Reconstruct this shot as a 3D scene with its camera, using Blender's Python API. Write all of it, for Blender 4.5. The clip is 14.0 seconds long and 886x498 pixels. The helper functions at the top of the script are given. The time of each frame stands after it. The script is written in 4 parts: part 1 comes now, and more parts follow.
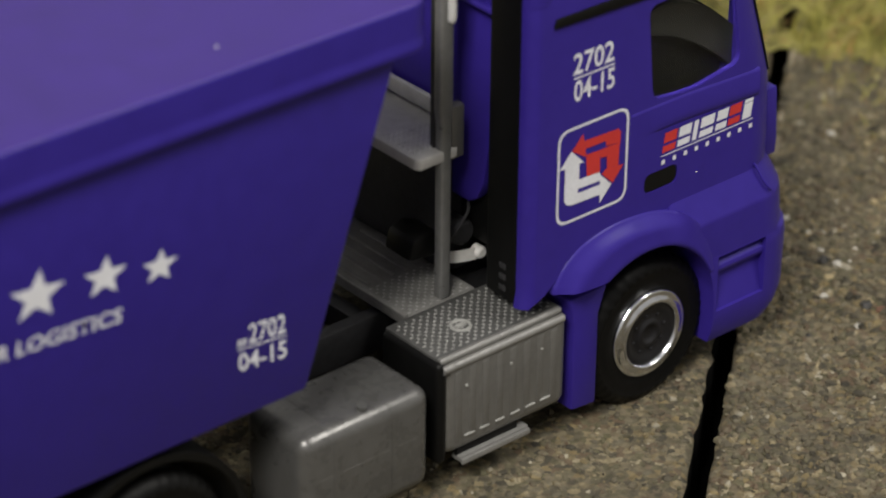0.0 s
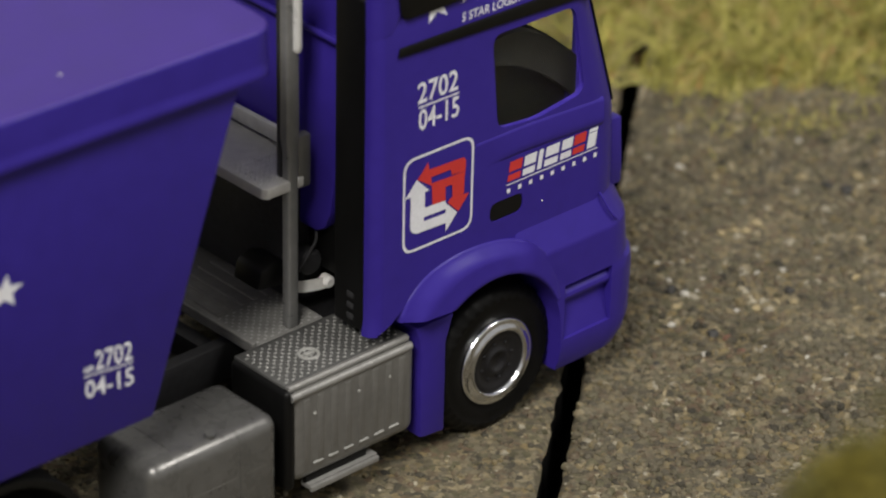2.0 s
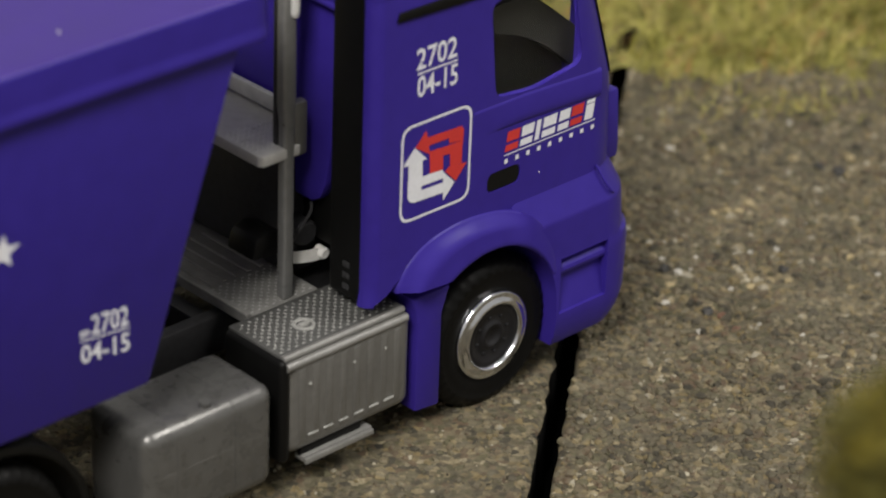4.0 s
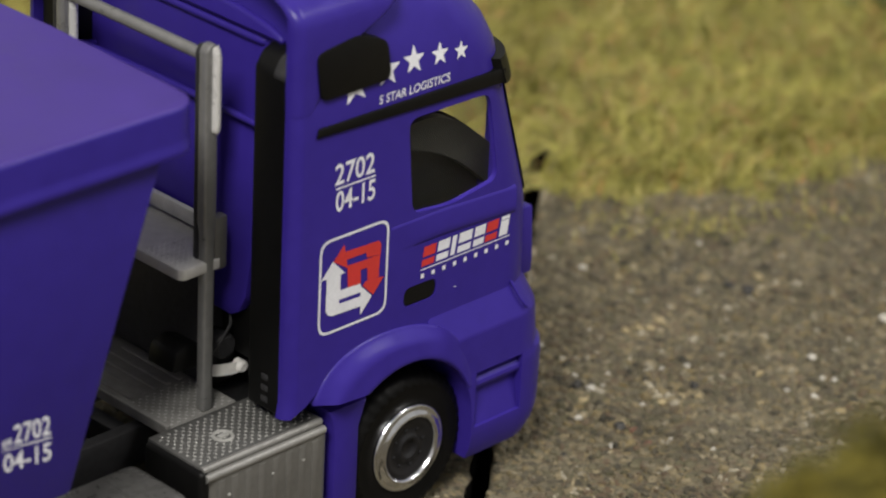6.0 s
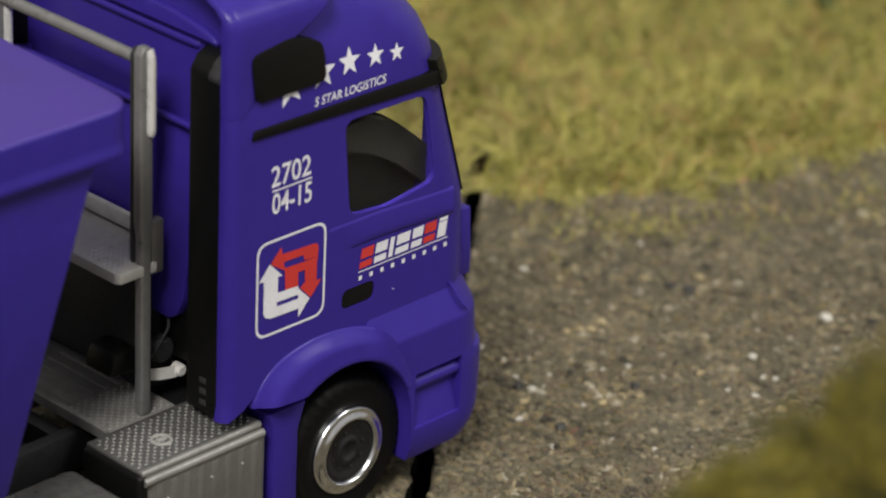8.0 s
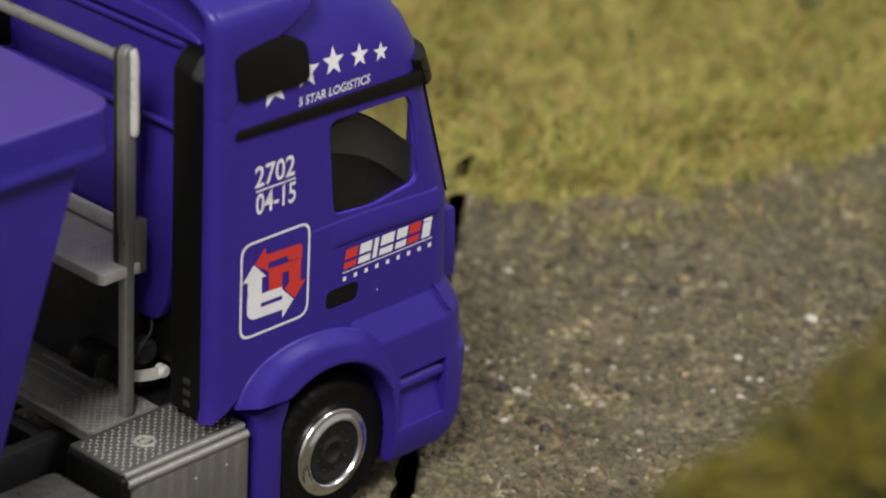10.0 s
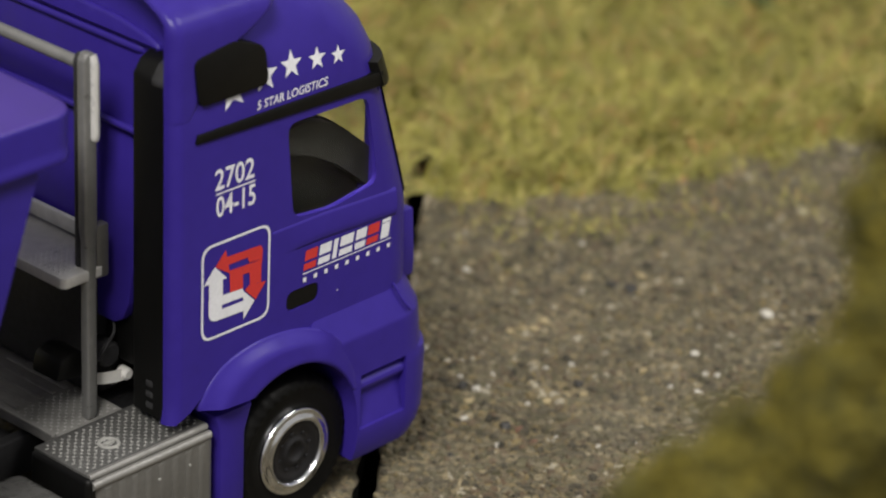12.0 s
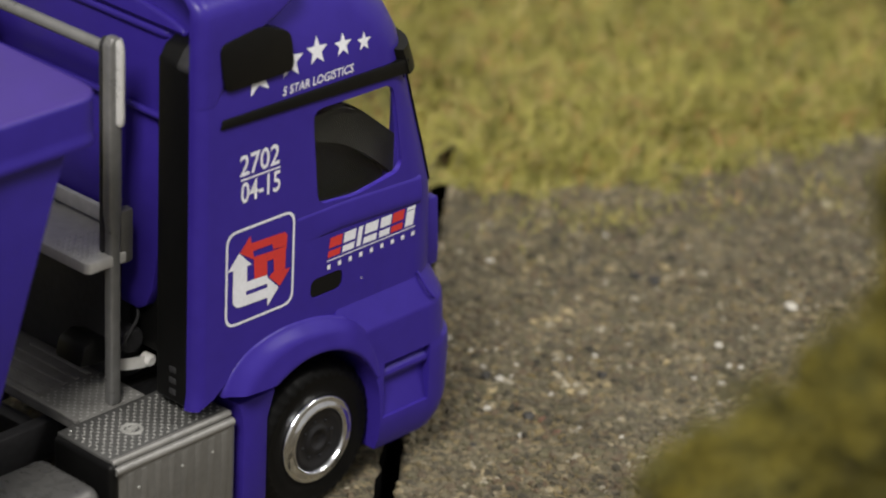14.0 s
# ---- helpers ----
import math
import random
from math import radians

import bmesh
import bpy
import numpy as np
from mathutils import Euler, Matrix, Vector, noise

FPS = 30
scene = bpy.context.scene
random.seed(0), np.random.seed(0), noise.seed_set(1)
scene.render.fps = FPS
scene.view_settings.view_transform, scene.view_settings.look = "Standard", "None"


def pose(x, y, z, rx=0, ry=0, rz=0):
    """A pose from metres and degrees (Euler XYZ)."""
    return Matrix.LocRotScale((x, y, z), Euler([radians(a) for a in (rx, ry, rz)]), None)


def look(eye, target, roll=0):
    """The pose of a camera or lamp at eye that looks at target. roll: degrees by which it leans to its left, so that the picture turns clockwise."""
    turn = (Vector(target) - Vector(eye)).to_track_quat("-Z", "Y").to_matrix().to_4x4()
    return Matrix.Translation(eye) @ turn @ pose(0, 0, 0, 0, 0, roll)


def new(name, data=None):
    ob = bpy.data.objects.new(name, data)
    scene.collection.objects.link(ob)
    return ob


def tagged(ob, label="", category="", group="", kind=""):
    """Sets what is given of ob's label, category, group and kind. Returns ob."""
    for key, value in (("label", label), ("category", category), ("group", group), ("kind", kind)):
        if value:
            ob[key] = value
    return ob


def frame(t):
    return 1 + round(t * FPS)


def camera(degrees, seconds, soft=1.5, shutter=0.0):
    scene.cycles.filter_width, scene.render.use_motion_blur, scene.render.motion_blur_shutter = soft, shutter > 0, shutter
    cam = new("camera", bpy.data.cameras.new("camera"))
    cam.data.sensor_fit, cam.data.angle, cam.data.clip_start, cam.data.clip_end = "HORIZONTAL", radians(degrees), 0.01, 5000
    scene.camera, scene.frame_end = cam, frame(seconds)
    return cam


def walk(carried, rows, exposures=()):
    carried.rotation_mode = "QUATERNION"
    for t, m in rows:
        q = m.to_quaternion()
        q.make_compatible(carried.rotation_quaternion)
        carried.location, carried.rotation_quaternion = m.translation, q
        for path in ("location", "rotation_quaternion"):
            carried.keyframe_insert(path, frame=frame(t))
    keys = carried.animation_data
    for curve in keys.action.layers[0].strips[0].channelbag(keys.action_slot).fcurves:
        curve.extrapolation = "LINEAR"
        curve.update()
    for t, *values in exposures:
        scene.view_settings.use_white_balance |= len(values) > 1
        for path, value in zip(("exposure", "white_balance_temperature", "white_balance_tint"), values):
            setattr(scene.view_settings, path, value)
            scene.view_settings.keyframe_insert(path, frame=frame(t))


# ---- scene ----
# The world is a tabletop scene at 1:87: lengths below are millimetres, turned into metres by MM.
MM = 0.001
cam = camera(15.99, 14.0, soft=2.1)
PATH = [
    (0, (-115.85, -126.75, 115.65), (-2.82, 4.29, 15.38), 0.58),
    (0.5, (-117.96, -127.93, 116.11), (-1.19, 1.61, 18.21), 0.93),
    (1, (-118.03, -129.31, 115.32), (-0.38, 0.52, 18.87), 0.60),
    (1.5, (-117.17, -129.00, 114.96), (1.03, 0.28, 18.46), 0.91),
    (2, (-116.02, -130.04, 114.68), (4.00, -2.61, 17.94), 1.39),
    (2.5, (-116.09, -130.19, 114.53), (3.69, -2.65, 17.65), 1.21),
    (2.7, (-116.13, -129.12, 114.07), (3.79, -1.85, 17.00), 1.25),
    (4.8, (-119.27, -127.80, 109.38), (5.24, -1.84, 16.48), 2.52),
    (5, (-119.50, -127.71, 109.53), (5.22, -1.44, 17.32), 2.62),
    (5.5, (-120.31, -129.18, 110.32), (6.36, -3.27, 20.31), 2.94),
    (6, (-120.94, -130.24, 110.43), (8.62, -5.25, 23.31), 2.97),
    (6.5, (-120.90, -130.87, 110.40), (10.21, -6.36, 24.93), 2.73),
    (7, (-119.60, -131.14, 110.18), (12.35, -8.64, 23.11), 2.95),
    (7.5, (-119.59, -131.88, 109.96), (13.29, -10.16, 23.20), 2.98),
    (8, (-120.11, -131.23, 110.07), (11.51, -8.00, 23.53), 2.85),
    (10.3, (-119.89, -130.96, 109.30), (12.68, -8.36, 23.30), 2.91),
    (10.5, (-119.98, -131.39, 109.62), (12.55, -9.05, 23.20), 2.95),
    (11, (-121.08, -132.00, 109.94), (12.25, -10.44, 23.64), 2.67),
    (11.5, (-120.97, -132.54, 110.27), (12.99, -11.55, 24.14), 2.64),
    (12, (-121.37, -132.17, 110.29), (12.99, -11.51, 24.35), 2.63),
    (12.5, (-121.66, -131.36, 109.90), (12.54, -10.45, 24.05), 2.74),
    (13, (-120.76, -132.65, 109.38), (13.42, -11.72, 23.51), 2.68),
    (13.5, (-121.35, -131.53, 109.48), (12.26, -10.26, 23.20), 2.93),
    (14, (-121.60, -131.89, 109.26), (11.99, -10.34, 23.37), 2.85),
]
walk(cam, [(t, look(Vector(eye) * MM, Vector(target) * MM, roll)) for t, eye, target, roll in PATH], [(0.0, -0.13), (2.0, -0.09), (5.5, -0.02), (8.0, 0.03), (14.0, 0.04)])
cam.data.dof.use_dof = True
cam.data.dof.focus_distance = 0.208
cam.data.dof.aperture_fstop = 48

# ---- light ----
world = bpy.data.worlds.new("world")
scene.world = world
world.use_nodes = True
world.node_tree.nodes["Background"].inputs[0].default_value = (1.0, 0.96, 0.90, 1)
world.node_tree.nodes["Background"].inputs[1].default_value = 0.38


def area_lamp(name, place, target, size, watts, color):
    data = bpy.data.lights.new(name, "AREA")
    data.shape, data.size, data.size_y, data.energy, data.color = "RECTANGLE", size[0], size[1], watts, color
    ob = new(name, data)
    ob.matrix_world = look(place, target)
    return ob


area_lamp("ceiling_lamp", (-0.72, -0.43, 0.97), (0, 0, 0), (0.34, 0.34), 15.0, (1.0, 0.96, 0.90))
area_lamp("ceiling_lamp", (0.50, -0.62, 1.02), (0, 0, 0), (0.45, 0.3), 6.8, (1.0, 0.96, 0.90))


# ---- mesh helpers ----
def part(name, bm, material, parent=None, label="", sharp=38, flip=True, even=False):
    """Links a bmesh, given in millimetres, as one mesh object under a thing or a part."""
    if flip:
        bmesh.ops.recalc_face_normals(bm, faces=bm.faces)
    for e in bm.edges:
        e.smooth = len(e.link_faces) == 2 and e.calc_face_angle(0) < radians(sharp)
    for fc in bm.faces:
        fc.smooth = True
    for v in bm.verts:
        v.co *= MM
    me = bpy.data.meshes.new(name)
    bm.to_mesh(me)
    bm.free()
    me.materials.append(material)
    ob = new(name, me)
    if parent is not None:
        ob.parent = parent
        base, up = Matrix(), parent
        while up is not None:
            base = up.matrix_parent_inverse @ up.matrix_basis @ base
            up = up.parent
        ob.matrix_parent_inverse = base.inverted()
    if even:
        mod = ob.modifiers.new("even_shading", "WEIGHTED_NORMAL")
        mod.keep_sharp, mod.weight = True, 90
    if label:
        ob["label"] = label
    return ob


def thing(name, place, label, category, group="", kind=""):
    ob = new(name)
    ob.empty_display_size = 0.004
    ob.matrix_basis = Matrix.Translation(Vector(place) * MM)
    return tagged(ob, label, category, group, kind)


def box(x0, x1, y0, y1, z0, z1, bevel=0.0, segments=2):
    bm = bmesh.new()
    m = Matrix.LocRotScale(((x0 + x1) / 2, (y0 + y1) / 2, (z0 + z1) / 2), None, (x1 - x0, y1 - y0, z1 - z0))
    bmesh.ops.create_cube(bm, size=1, matrix=m)
    if bevel:
        bmesh.ops.bevel(bm, geom=bm.edges[:], offset=bevel, segments=segments, affect="EDGES", profile=0.5)
    return bm


def prism(points, axis, lo, hi, bevel=0.0, segments=2):
    """A polygon pushed along an axis; its points are given in the two other axes, in order."""
    bm = bmesh.new()
    k = "xyz".index(axis)

    def at(p, w):
        q = list(p)
        q.insert(k, w)
        return q

    a = [bm.verts.new(at(p, lo)) for p in points]
    b = [bm.verts.new(at(p, hi)) for p in points]
    bm.faces.new(a)
    bm.faces.new(b[::-1])
    n = len(points)
    for i in range(n):
        bm.faces.new((a[i], b[i], b[(i + 1) % n], a[(i + 1) % n]))
    bmesh.ops.recalc_face_normals(bm, faces=bm.faces)
    if bevel:
        bmesh.ops.bevel(bm, geom=bm.edges[:], offset=bevel, segments=segments, affect="EDGES", profile=0.5)
    return bm


def rings(loops, closed=True, caps=True):
    """Skins a row of point loops that have the same count."""
    bm = bmesh.new()
    rows = [[bm.verts.new(p) for p in loop] for loop in loops]
    n = len(rows[0])
    for a, b in zip(rows, rows[1:]):
        for i in range(n if closed else n - 1):
            bm.faces.new((a[i], a[(i + 1) % n], b[(i + 1) % n], b[i]))
    if caps:
        bm.faces.new(rows[0][::-1])
        bm.faces.new(rows[-1])
    return bm


def tube(path, radius, sides=12):
    pts = [Vector(p) for p in path]
    loops = []
    side = None
    for i, p in enumerate(pts):
        d = (pts[min(i + 1, len(pts) - 1)] - pts[max(i - 1, 0)]).normalized()
        ref = side if side is not None else (Vector((0, 0, 1)) if abs(d.z) < 0.8 else Vector((1, 0, 0)))
        u = (ref - d * ref.dot(d)).normalized()
        side = u
        v = d.cross(u)
        loops.append([p + radius * (u * math.cos(a) + v * math.sin(a)) for a in (2 * math.pi * k / sides for k in range(sides))])
    return rings(loops)


def smooth_path(points, steps=6):
    """A Catmull-Rom curve through the points."""
    p = [Vector(q) for q in points]
    p = [2 * p[0] - p[1]] + p + [2 * p[-1] - p[-2]]
    out = []
    for i in range(1, len(p) - 2):
        for k in range(steps):
            t = k / steps
            out.append(0.5 * (2 * p[i] + (p[i + 1] - p[i - 1]) * t + (2 * p[i - 1] - 5 * p[i] + 4 * p[i + 1] - p[i + 2]) * t * t + (3 * p[i] - p[i - 1] - 3 * p[i + 1] + p[i + 2]) * t ** 3))
    return out + [p[-2]]


def lathe(profile, centre, sides=48):
    """A profile of (y, radius) turned round an axle along y through centre (x, z)."""
    loops = []
    for k in range(sides):
        a = 2 * math.pi * k / sides
        loops.append([(centre[0] + r * math.cos(a), y, centre[1] + r * math.sin(a)) for y, r in profile])
    loops.append(loops[0])
    bm = rings(loops, closed=False, caps=False)
    bmesh.ops.remove_doubles(bm, verts=bm.verts, dist=1e-4)
    return bm


def join(*meshes):
    out = bmesh.new()
    for bm in meshes:
        me = bpy.data.meshes.new("piece")
        bm.to_mesh(me)
        bm.free()
        out.from_mesh(me)
        bpy.data.meshes.remove(me)
    return out


def cut(bm, *cutters):
    """The bmesh less the cutters."""
    me = bpy.data.meshes.new("work")
    bmesh.ops.recalc_face_normals(bm, faces=bm.faces)
    bm.to_mesh(me)
    bm.free()
    ob = new("work", me)
    tools = []
    for c in cutters:
        bmesh.ops.recalc_face_normals(c, faces=c.faces)
        cm = bpy.data.meshes.new("work")
        c.to_mesh(cm)
        c.free()
        tool = new("work", cm)
        mod = ob.modifiers.new("cut", "BOOLEAN")
        mod.operation, mod.solver, mod.object = "DIFFERENCE", "EXACT", tool
        tools.append(tool)
    done = bpy.data.meshes.new_from_object(ob.evaluated_get(bpy.context.evaluated_depsgraph_get()))
    out = bmesh.new()
    out.from_mesh(done)
    bpy.data.meshes.remove(done)
    for o in [ob] + tools:
        data = o.data
        bpy.data.objects.remove(o)
        bpy.data.meshes.remove(data)
    return out


def outline(z, x0, x1, y0, y1, r_front, r_rear=0.6, steps=8, bow=0.0):
    """A rounded rectangle in the plane z; bow pushes the middle of the front edge forward."""
    pts = []
    for cx, cy, r, start in ((x1 - r_front, y0 + r_front, r_front, -90), (x1 - r_front, y1 - r_front, r_front, 0), (x0 + r_rear, y1 - r_rear, r_rear, 90), (x0 + r_rear, y0 + r_rear, r_rear, 180)):
        for k in range(steps + 1):
            a = radians(start + 90 * k / steps)
            x, y = cx + r * math.cos(a), cy + r * math.sin(a)
            u = (y - (y0 + y1) / 2) / ((y1 - y0) / 2)
            if x > (x0 + x1) / 2:
                x += bow * (1 - u * u)
            pts.append((x, y, z))
    return pts


def words(text, height, stretch=1.0, shear=0.0, bold=0.0):
    """Flat lettering in the built-in font: vertices (u, v) and faces, the left bottom corner at 0, 0; height of a capital."""
    data = bpy.data.curves.new("lettering", "FONT")
    data.body, data.size, data.shear, data.offset, data.resolution_u = text, 1.0, shear, bold, 3
    ob = new("lettering", data)
    me = bpy.data.meshes.new_from_object(ob.evaluated_get(bpy.context.evaluated_depsgraph_get()))
    co = [(v.co.x, v.co.y) for v in me.vertices]
    faces = [tuple(q.vertices) for q in me.polygons]
    bpy.data.objects.remove(ob)
    bpy.data.curves.remove(data)
    bpy.data.meshes.remove(me)
    k = height / 0.70
    left = min(u for u, v in co)
    return [((u - left) * k * stretch, v * k) for u, v in co], faces


def decal(verts, faces, place):
    """A flat print laid on a surface: place(u, v) gives the point in space."""
    bm = bmesh.new()
    vs = [bm.verts.new(place(u, v)) for u, v in verts]
    for fc in faces:
        if len(set(fc)) > 2:
            try:
                bm.faces.new([vs[i] for i in fc])
            except ValueError:
                pass
    return bm


def star_points(u, v, r, turn=0.0):
    return [(u + q * math.cos(a), v + q * math.sin(a)) for q, a in ((r if k % 2 == 0 else r * 0.42, radians(90 + 36 * k + turn)) for k in range(10))]


# ---- materials ----
def material(name, color, rough=0.5, metal=0.0, grain=0.0, scale=3.0, bump=0.0, bump_scale=8.0, spread=None, spread_by="island", coat=0.0, wear=0.0, gloss=0.5, patches=0.0, dust=None):
    """A procedural surface. scale and bump_scale: features per millimetre; spread: colours picked at random piece by piece."""
    mat = bpy.data.materials.new(name)
    mat.use_nodes = True
    nodes, links = mat.node_tree.nodes, mat.node_tree.links
    bsdf = nodes["Principled BSDF"]
    bsdf.inputs["Roughness"].default_value, bsdf.inputs["Metallic"].default_value = rough, metal
    bsdf.inputs["Coat Weight"].default_value = coat
    bsdf.inputs["Specular IOR Level"].default_value = gloss
    where = nodes.new("ShaderNodeTexCoord").outputs["Object"]
    base = None
    if spread:
        ramp = nodes.new("ShaderNodeValToRGB")
        ramp.color_ramp.interpolation = "LINEAR"
        while len(ramp.color_ramp.elements) < len(spread):
            ramp.color_ramp.elements.new(0.5)
        for el, (at, col) in zip(ramp.color_ramp.elements, spread):
            el.position, el.color = at, (*col, 1)
        if spread_by == "island":
            pick = nodes.new("ShaderNodeNewGeometry").outputs["Random Per Island"]
            if patches:
                tex = nodes.new("ShaderNodeTexNoise")
                tex.inputs["Scale"].default_value, tex.inputs["Detail"].default_value = 480, 4
                links.new(where, tex.inputs["Vector"])
                shift = nodes.new("ShaderNodeMapRange")
                shift.inputs["From Min"].default_value, shift.inputs["From Max"].default_value = 0.3, 0.7
                shift.inputs["To Min"].default_value, shift.inputs["To Max"].default_value = -patches, patches
                links.new(tex.outputs[0], shift.inputs[0])
                total = nodes.new("ShaderNodeMath")
                links.new(pick, total.inputs[0])
                links.new(shift.outputs[0], total.inputs[1])
                pick = total.outputs[0]
            links.new(pick, ramp.inputs[0])
        elif spread_by == "chips":
            bend = nodes.new("ShaderNodeTexNoise")
            bend.inputs["Scale"].default_value, bend.inputs["Detail"].default_value = scale * 1500, 3
            links.new(where, bend.inputs["Vector"])
            move = nodes.new("ShaderNodeVectorMath")
            move.operation = "MULTIPLY_ADD"
            move.inputs[1].default_value = (0.9 / scale * MM,) * 3
            links.new(bend.outputs["Color"], move.inputs[0])
            links.new(where, move.inputs[2])
            tex = nodes.new("ShaderNodeTexVoronoi")
            tex.inputs["Scale"].default_value = scale * 1000
            links.new(move.outputs[0], tex.inputs["Vector"])
            split = nodes.new("ShaderNodeSeparateColor")
            links.new(tex.outputs["Color"], split.inputs[0])
            links.new(split.outputs[0], ramp.inputs[0])
        else:
            tex = nodes.new("ShaderNodeTexNoise")
            tex.inputs["Scale"].default_value, tex.inputs["Detail"].default_value = scale * 1000, 6
            tex.inputs["Roughness"].default_value = 0.7
            links.new(where, tex.inputs["Vector"])
            links.new(tex.outputs[0], ramp.inputs[0])
        base = ramp.outputs[0]
    if dust:
        tex = nodes.new("ShaderNodeTexNoise")
        tex.inputs["Scale"].default_value, tex.inputs["Detail"].default_value = 75, 5
        links.new(where, tex.inputs["Vector"])
        cover = nodes.new("ShaderNodeMapRange")
        cover.inputs["From Min"].default_value, cover.inputs["From Max"].default_value = 0.36, 0.66
        cover.inputs["To Min"].default_value, cover.inputs["To Max"].default_value = 0.0, 0.3
        links.new(tex.outputs[0], cover.inputs[0])
        blend = nodes.new("ShaderNodeMix")
        blend.data_type = "RGBA"
        links.new(cover.outputs[0], blend.inputs["Factor"])
        links.new(base, blend.inputs[6])
        blend.inputs[7].default_value = (*dust, 1)
        base = blend.outputs[2]
    if grain:
        value = None
        for k, (sc, amount) in enumerate(((scale, grain), (scale / 9, grain * 0.8))):
            tex = nodes.new("ShaderNodeTexNoise")
            tex.inputs["Scale"].default_value, tex.inputs["Detail"].default_value = sc * 1000, 5
            links.new(where, tex.inputs["Vector"])
            span = nodes.new("ShaderNodeMapRange")
            span.inputs["From Min"].default_value, span.inputs["From Max"].default_value = 0.3, 0.7
            span.inputs["To Min"].default_value, span.inputs["To Max"].default_value = 1 - amount, 1 + amount
            links.new(tex.outputs[0], span.inputs[0])
            if value is None:
                value = span.outputs[0]
            else:
                both = nodes.new("ShaderNodeMath")
                both.operation = "MULTIPLY"
                links.new(value, both.inputs[0])
                links.new(span.outputs[0], both.inputs[1])
                value = both.outputs[0]
        shade = nodes.new("ShaderNodeVectorMath")
        shade.operation = "SCALE"
        shade.inputs[0].default_value = color
        if base is not None:
            links.new(base, shade.inputs[0])
        links.new(value, shade.inputs["Scale"])
        base = shade.outputs[0]
        if wear:
            rub = nodes.new("ShaderNodeMapRange")
            rub.inputs["From Min"].default_value, rub.inputs["From Max"].default_value = 1 - grain, 1 + grain
            rub.inputs["To Min"].default_value, rub.inputs["To Max"].default_value = rough - wear, rough + wear
            links.new(value, rub.inputs[0])
            links.new(rub.outputs[0], bsdf.inputs["Roughness"])
    if base is not None:
        links.new(base, bsdf.inputs["Base Color"])
    else:
        bsdf.inputs["Base Color"].default_value = (*color, 1)
    if bump:
        tex = nodes.new("ShaderNodeTexNoise")
        tex.inputs["Scale"].default_value, tex.inputs["Detail"].default_value = bump_scale * 1000, 4
        links.new(where, tex.inputs["Vector"])
        node = nodes.new("ShaderNodeBump")
        node.inputs["Strength"].default_value, node.inputs["Distance"].default_value = 1.0, bump * MM
        links.new(tex.outputs[0], node.inputs["Height"])
        links.new(node.outputs[0], bsdf.inputs["Normal"])
    return mat


BLUE = material("violet_blue_plastic", (0.034, 0.0195, 0.235), 0.36, grain=0.05, scale=0.9, bump=0.006, bump_scale=1.2, wear=0.06, gloss=0.24)
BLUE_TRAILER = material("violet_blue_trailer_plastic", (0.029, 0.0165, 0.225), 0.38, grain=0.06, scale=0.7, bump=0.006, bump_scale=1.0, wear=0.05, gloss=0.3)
# lighter copy of the trailer plastic: light on the cover's top is painted in
LIT_COVER = material("lit_violet_cover_plastic", (0.054, 0.029, 0.225), 0.45, grain=0.06, scale=0.5, bump=0.01, bump_scale=0.8, wear=0.05, gloss=0.42)
GREY = material("silver_grey_plastic", (0.17, 0.167, 0.158), 0.34, metal=0.4, grain=0.08, scale=2.0, bump=0.006, bump_scale=2.5, wear=0.06)
TANK_GREY = material("dull_silver_plastic", (0.15, 0.149, 0.145), 0.3, metal=0.55, grain=0.1, scale=1.2, bump=0.006, bump_scale=2.5, wear=0.08)
# the shelf's silver, lightened in colour to offset the trailer's shade
LIFTED_GREY = material("lifted_silver_plastic", (0.58, 0.574, 0.555), 0.4, metal=0.1, grain=0.1, scale=1.2, bump=0.006, bump_scale=2.5, wear=0.06)
DECK_GREY = material("dark_silver_plastic", (0.095, 0.095, 0.092), 0.42, metal=0.2, grain=0.12, scale=2.0, bump=0.008, bump_scale=3.0, wear=0.06)
# the walkway's silver, also painted lighter against that shade
DECK = material("walkway_plastic", (0.24, 0.236, 0.225), 0.45, metal=0.1, grain=0.15, scale=1.0, bump=0.008, bump_scale=3.0, wear=0.06)
CHASSIS = material("dark_chassis_plastic", (0.028, 0.028, 0.03), 0.5, grain=0.2, scale=2.0, gloss=0.4)
BLACK = material("black_plastic", (0.004, 0.004, 0.004), 0.45, gloss=0.2, grain=0.15, scale=2.0)
INSIDE = material("black_interior_plastic", (0.010, 0.0105, 0.0095), 0.5, gloss=0.3, grain=0.25, scale=0.6)
LIT_DASH = material("lit_dashboard_plastic", (0.019, 0.019, 0.0185), 0.5, gloss=0.3, grain=0.35, scale=0.5)
RUBBER = material("black_tyre_plastic", (0.004, 0.004, 0.004), 0.45, grain=0.2, scale=3.0, gloss=0.15, bump=0.01, bump_scale=5.0)
PALE_GREY = material("pale_grey_plastic", (0.76, 0.75, 0.72), 0.35, grain=0.06, scale=2.0, wear=0.05)
# for the painted highlight on the uprights and the shelf's tread marks
BRIGHT_SILVER = material("bright_silver_plastic", (0.72, 0.72, 0.70), 0.3, metal=0.2, grain=0.08, scale=1.2, wear=0.05)
POST_GREY = material("post_silver_plastic", (0.22, 0.22, 0.215), 0.35, metal=0.25, grain=0.1, scale=1.2, bump=0.006, bump_scale=2.5, wear=0.08)
EDGE_GREY = material("edge_silver_plastic", (0.25, 0.247, 0.237), 0.34, metal=0.35, grain=0.08, scale=2.0, wear=0.05)
